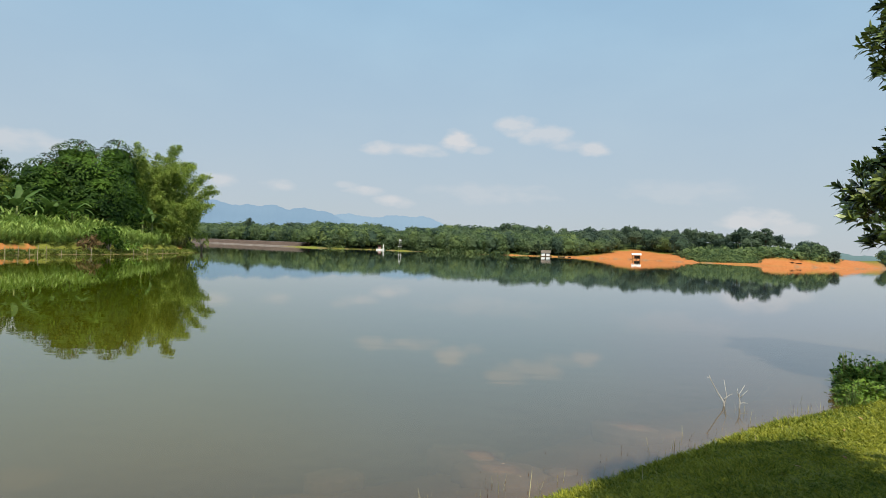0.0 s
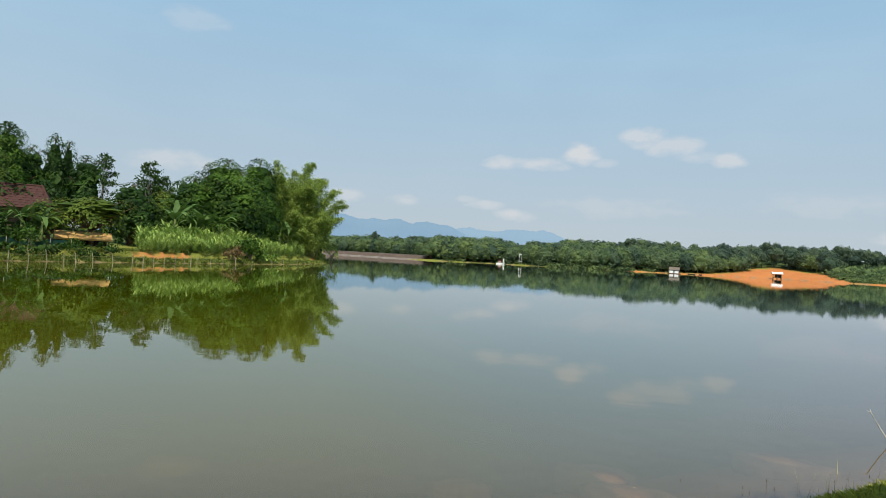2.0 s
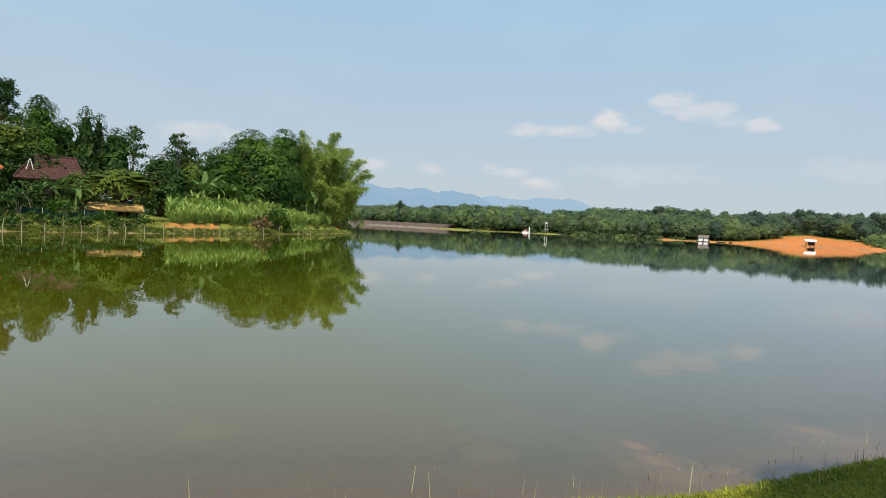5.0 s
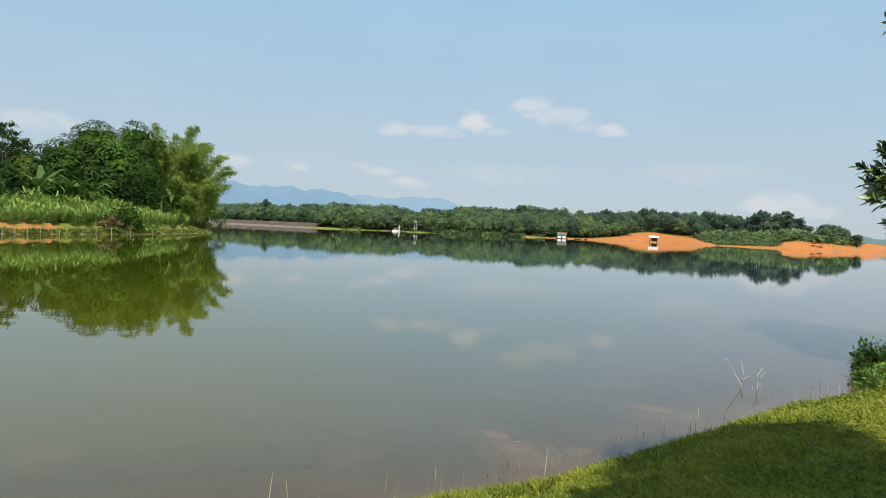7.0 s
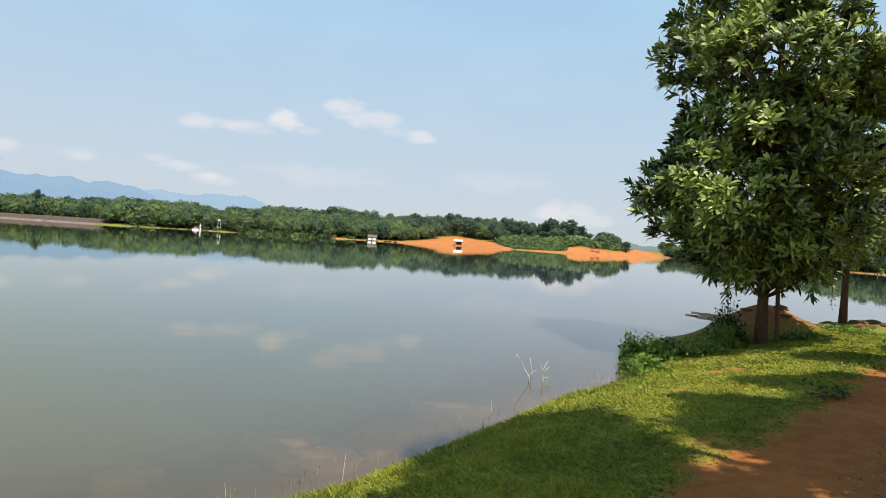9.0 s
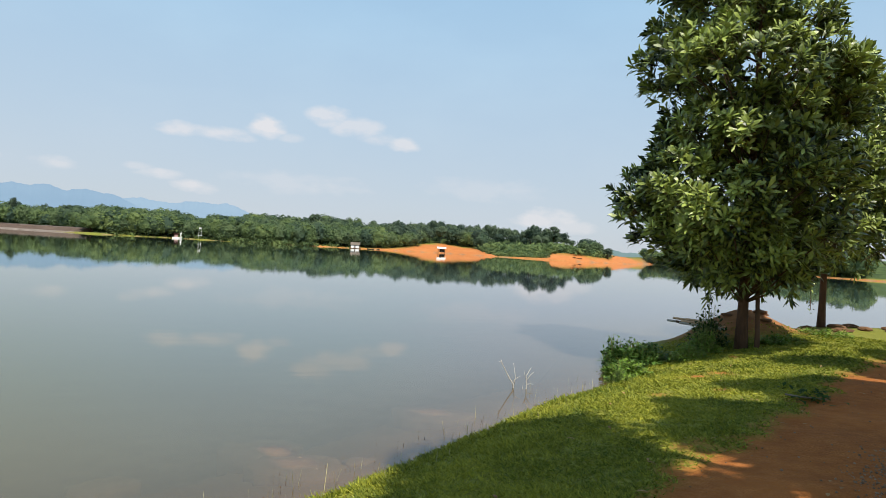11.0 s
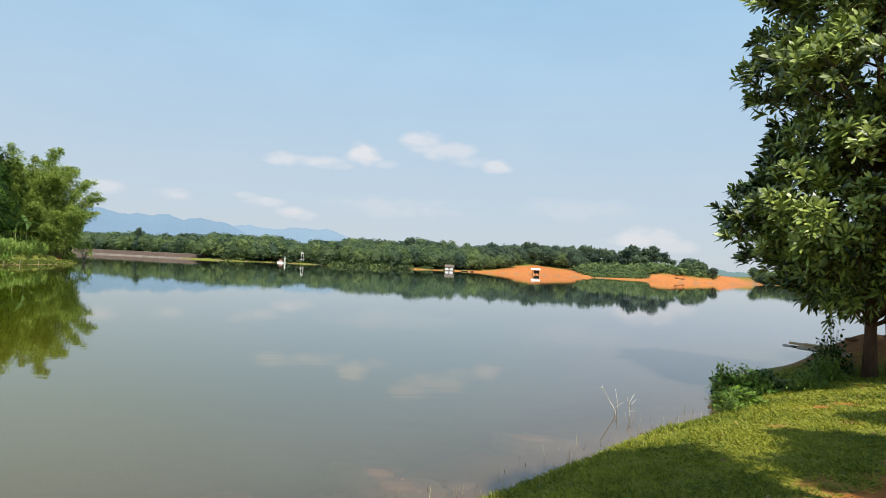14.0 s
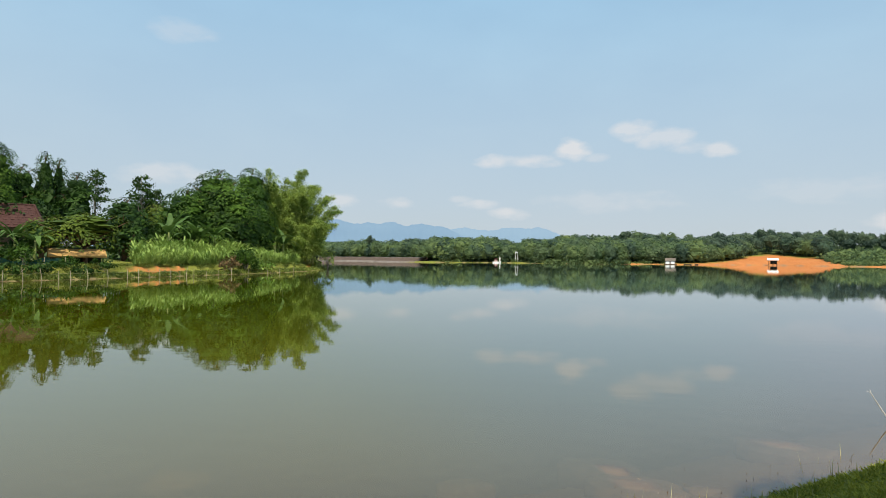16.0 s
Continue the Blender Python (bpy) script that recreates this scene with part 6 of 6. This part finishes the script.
dead_branch((4.46, 9.4, 0.0), [([(0.05, 0, -0.3), (0.0, 0, 0.08), (-0.1, 0, 0.22), (-0.25, 0.02, 0.48), (-0.28, 0, 0.55)], 0.02), ([(0.02, 0, 0.02), (0.05, 0, 0.2), (0.0, 0.02, 0.48)], 0.012),
                                ([(0.0, 0, 0.12), (0.1, 0, 0.2), (0.17, 0, 0.23)], 0.009), ([(-0.26, 0.01, 0.5), (-0.33, 0, 0.52)], 0.007)], "bleached forked dead branch standing in the shallows")
dead_branch((4.64, 9.3, 0.0), [([(0.0, 0, -0.3), (0.02, 0, 0.1), (0.0, 0, 0.25), (0.1, 0, 0.42)], 0.018), ([(0.02, 0, 0.18), (0.09, 0, 0.27), (0.16, 0, 0.33)], 0.01),
                                ([(0.02, 0, 0.09), (0.1, 0, 0.1), (0.17, 0, 0.09)], 0.009), ([(0.0, 0.0, 0.2), (-0.04, 0, 0.3), (-0.03, 0, 0.36)], 0.008), ([(-0.05, 0, -0.1), (-0.07, 0, 0.07)], 0.008)], "short bleached dead twigs standing in the shallows")


# ---- stones and reeds in the shallows ----
def flat_stone(x, y, z, lx, ly, h, turn, seed, label):
    g = np.random.default_rng(seed)
    bm = bmesh.new()
    n = 22
    rings = []
    wob = [1 + 0.1 * math.sin(0.8 * k + seed) + 0.07 * math.sin(2.3 * k) + 0.03 * g.normal() for k in range(n)]
    for f, zz in ((1.0, -h), (1.02, -0.02), (0.92, 0.0), (0.5, 0.012)):
        rings.append([bm.verts.new((math.cos(2 * math.pi * k / n) * lx / 2 * f * wob[k], math.sin(2 * math.pi * k / n) * ly / 2 * f * wob[k], zz + 0.006 * g.normal())) for k in range(n)])
    for p, q in zip(rings, rings[1:]):
        for k in range(n):
            bm.faces.new((p[k], p[(k + 1) % n], q[(k + 1) % n], q[k]))
    bm.faces.new(rings[-1])
    bm.faces.new(rings[0][::-1])
    ob = part("flat_stone", bm, M["stone"], None, smooth=True)
    ob.matrix_world = Matrix.Translation((x, y, z)) @ Matrix.Rotation(radians(turn), 4, "Z")
    return tagged(ob, label, "stone", "stones in the shallows")


flat_stone(0.78, 6.34, -0.02, 0.95, 0.7, 0.3, -22, 131, "flat brown stone just breaking the surface of the shallows")
flat_stone(0.45, 6.95, -0.025, 0.8, 0.6, 0.3, -10, 132, "flat brown stone just under the surface of the shallows")
flat_stone(2.7, 8.05, -0.02, 1.1, 0.75, 0.3, -14, 133, "pale brown flat stone just under the surface")
flat_stone(1.42, 6.5, -0.06, 0.35, 0.22, 0.2, 10, 134, "small brown stone under the surface")
flat_stone(-0.9, 6.3, -0.1, 0.6, 0.4, 0.2, 20, 135, "brown stone deeper under the surface")


def reeds():
    """Dry stalks and thin water weeds along the edge."""
    g = np.random.default_rng(20)
    vs, fs, off = [], [], 0
    shore = [p for p in NEAR_SHORE if -4 < p[0] < 8]
    for i in range(230):
        k = int(g.integers(len(shore) - 1))
        f = g.random()
        x, y = shore[k][0] + (shore[k + 1][0] - shore[k][0]) * f, shore[k][1] + (shore[k + 1][1] - shore[k][1]) * f
        o = g.normal() * 0.28 + 0.1
        x, y = x - o * 0.55, y + o * 0.83
        h = 0.08 + 0.28 * g.random() ** 3
        v, fc = leaves(np.array([[x, y, max(ground_z(x, y), -0.1) - 0.02]]), np.array([[g.normal() * 0.18, g.normal() * 0.18, 1.0]]), h, 0.006, 0.1, 0.05)
        vs.append(v)
        fs.append(fc + off)
        off += len(v)
    dv, df, off = [], [], 0
    for i in range(90):
        k = int(g.integers(2, len(shore) - 1))
        f = g.random()
        x, y = shore[k][0] + (shore[k + 1][0] - shore[k][0]) * f, shore[k][1] + (shore[k + 1][1] - shore[k][1]) * f
        o = abs(g.normal()) * 0.25
        x, y = x - o * 0.55, y + o * 0.83
        h = 0.02 + 0.08 * g.random() ** 1.5
        v, fc = leaves(np.array([[x, y, -0.03], [x, y, h * 0.7]]), np.array([[0.1 * g.normal(), 0, 1.0], [0.15 * g.normal(), 0.1, 1.0]]), [h * 1.1, h * 0.6], [0.004, 0.006], 0.1, 0.0)
        dv.append(v), df.append(fc + off)
        off += len(v)
    tagged(new("seed_heads", mesh_np("seed_heads", np.concatenate(dv), np.concatenate(df), M["bark"])), "dark withered seed heads standing in the shallows", "weeds", kind="stuff")
    tagged(new("water_weeds", mesh_np("water_weeds", np.concatenate(vs), np.concatenate(fs), M["straw"])), "thin dry stalks standing along the waterline", "weeds", kind="stuff")


reeds()


# ---- poles, earth and rubble under the trees ----
def poles():
    g = np.random.default_rng(22)
    for i in range(7):
        a = Vector((10.4 + 0.14 * g.normal(), 12.85 + 0.08 * i - 0.25, 0.76 + 0.035 * (i % 3)))
        b = a + Vector((1.9 + 0.3 * g.random(), -0.9 + 0.2 * g.normal(), -0.14))
        t = thing("pole", Matrix.Identity(4), "cut wooden pole lying in a pile at the water's edge", "pole", "pile of poles")
        bm = bmesh.new()
        tube(bm, [a, (a + b) / 2 + Vector((0, 0, -0.02)), b], [0.028, 0.03, 0.034], 8)
        part("shaft", bm, M[("deadwood", "cut_pole", "cut_pole", "timber", "cut_pole", "cut_pole", "deadwood")[i]], t, smooth=True)


poles()


def lump(name, place, size, mat, label, category, group, seed):
    g = np.random.default_rng(seed)
    bm = bmesh.new()
    bmesh.ops.create_icosphere(bm, subdivisions=2, radius=0.5)
    for v in bm.verts:
        v.co *= 1 + 0.22 * noise.noise(v.co * 2.3 + Vector((seed, 0, 0))) + 0.08 * g.normal()
        v.co = Vector((v.co.x * size[0], v.co.y * size[1], v.co.z * size[2]))
    ob = part(name, bm, mat)
    ob.matrix_world = Matrix.Translation(place) @ Matrix.Rotation(g.uniform(0, 6), 4, "Z")
    return tagged(ob, label, category, group)


for i, (x, y, s) in enumerate(((13.6, 12.2, 0.35), (14.2, 12.4, 0.28), (14.9, 12.2, 0.4), (15.8, 12.3, 0.32), (16.4, 12.0, 0.3), (13.0, 12.6, 0.25), (17.0, 12.4, 0.4), (14.5, 12.9, 0.3), (16.0, 12.9, 0.3), (12.1, 11.9, 0.2), (11.7, 12.2, 0.22), (12.3, 12.3, 0.28), (11.5, 12.5, 0.2), (12.6, 12.5, 0.2), (11.1, 12.4, 0.18), (17.8, 12.6, 0.35), (18.6, 12.4, 0.3), (15.3, 12.7, 0.35))):
    lump("rubble_block", at_bank(x, y, -0.02), (s * 1.5, s, s * 0.45), M["soil"], "reddish earth-caked block of rubble on the bank", "rubble", "rubble under the trees", 140 + i)


# ---- litter on the grass and track ----
def cut_branch():
    g = np.random.default_rng(23)
    x, y = 6.95, 6.1
    t = thing("fallen_branch", Matrix.Translation(at_bank(x, y)), "fallen leafy green branch lying on the track", "branch")
    bm = bmesh.new()
    tube(bm, [(-0.26, 0.12, 0.06), (-0.1, 0.05, 0.04), (0.2, -0.08, 0.03)], [0.012, 0.012, 0.006], 5)
    part("stem", bm, M["bark_pale"], t)
    n = 64
    b = np.stack([g.uniform(-0.24, 0.26, n), g.normal(size=n) * 0.13, g.uniform(0.01, 0.13, n)], -1)
    v, f = leaves(b, g.normal(size=(n, 3)) * [1, 1, 0.25], 0.1, 0.045)
    part("foliage", mesh_np("foliage", v, f, M["leaf_dark"]), M["leaf_dark"], t)


cut_branch()


def litter():
    """Fallen leaves and gravel, as loose stuff."""
    g = np.random.default_rng(24)
    n = 170
    x, y = g.uniform(1.5, 14, n), g.uniform(2.5, 11, n)
    z, road, red, wood, off, mound = height(x, y)
    ok = (off > 0.6)
    b = np.stack([x, y, z + 0.02], -1)[ok]
    v, f = leaves(b, g.normal(size=(len(b), 3)) * [1, 1, 0.12], 0.05 + 0.06 * g.random(len(b)), 0.03, 0.2, 0.0)
    dry = material("dry_leaf", (0.2, 0.09, 0.04), (0.42, 0.27, 0.12), 3, 0.8, island=0.5)
    tagged(new("fallen_leaves", mesh_np("fallen_leaves", v, f, dry)), "dry brown fallen leaves on the grass and track", "leaves", kind="stuff")
    n = 6100
    x = g.uniform(2.2, 12, n)
    y = g.uniform(-0.5, 8, n)
    x[-900:], y[-900:] = 5.0 + 0.4 * g.normal(size=900), 3.5 + 0.2 * g.normal(size=900)
    y[-900:] += 0.5 * (x[-900:] - 5.0)
    z, road, *_ = height(x, y)
    # gravel gathers along the wheel line of the track
    mid = signed_distance(x, y, ROAD)
    heap = np.arange(n) >= n - 900               # a patch of coarser stones in the wheel line
    ok = (road > 0.6) & (heap | (g.random(n) < np.where(mid > 1.1, 0.9, 0.2)))
    vs, fs, off = [], [], 0
    for px, py, pz, big in zip(x[ok], y[ok], z[ok], heap[ok]):
        s = (0.006 if big else 0.004) + 0.011 * g.random() ** 2
        q = np.array([[1, 0, 0], [0, 1, 0], [-1, 0, 0], [0, -1, 0], [0, 0, 0.7], [0, 0, -0.7]]) * s * (0.7 + 0.6 * g.random((6, 1))) + [px, py, pz + s * 0.3]
        vs.append(q)
        fs.append(np.array([[0, 1, 4], [1, 2, 4], [2, 3, 4], [3, 0, 4], [1, 0, 5], [2, 1, 5], [3, 2, 5], [0, 3, 5]]) + off)
        off += 6
    tagged(new("gravel", mesh_np("gravel", np.concatenate(vs), np.concatenate(fs), M["pebble"])), "loose grey gravel on the dirt track", "gravel", kind="stuff")


litter()


# ---- grass on the near bank ----
def lawn():
    g = np.random.default_rng(25)
    n = 680000
    r, a = 3.0 + 15 * g.random(n) ** 1.25, g.uniform(-56, 12, n)
    round_ = g.random(n) < 0.16                  # thinner growth all round the rest of the bank
    r, a = np.where(round_, 11 * np.sqrt(g.random(n)), r), np.where(round_, g.uniform(-180, 180, n), a)
    x, y = -np.sin(np.radians(a)) * r, np.cos(np.radians(a)) * r
    z, road, red, wood, off, mound = height(x, y)
    thick = 1 - np.clip(road * 1.08, 0, 1)
    clump = 0.65 + 0.35 * wave(x, y, 0.35) + 0.25 * wave(x, y, 0.12)
    ok = (off > -0.03) & (g.random(n) < thick * np.clip(clump, 0.15, 1)) & (red < 0.55) & (y < 12.6)
    x, y, z, off, r = x[ok], y[ok], z[ok], off[ok], r[ok]
    n = len(x)
    tall = (0.02 + 0.035 * g.random(n)) * (1 + 0.4 * (wave(x, y, 0.6) > 0.3)) * np.where(off < 0.35, 1.6, 1.0)
    lean = g.normal(size=(n, 2)) * 1.1
    d = unit(np.stack([lean[:, 0], lean[:, 1], np.ones(n)], -1))
    side = unit(np.cross(d, unit(g.normal(size=(n, 3)))))
    w = (0.0045 + 0.0055 * g.random(n))[:, None] * np.clip(r / 6, 1, 2.2)[:, None]
    b = np.stack([x, y, z - 0.005], -1)
    v = np.stack([b - side * w, b + side * w, b + d * tall[:, None] + np.stack([lean[:, 0], lean[:, 1], 0 * x], -1) * 0.012], 1).reshape(-1, 3)
    tagged(new("lawn_grass", mesh_np("lawn_grass", v, np.arange(3 * n).reshape(-1, 3), M["grass"])), "short thick green grass covering the near bank", "grass", kind="stuff")


lawn()
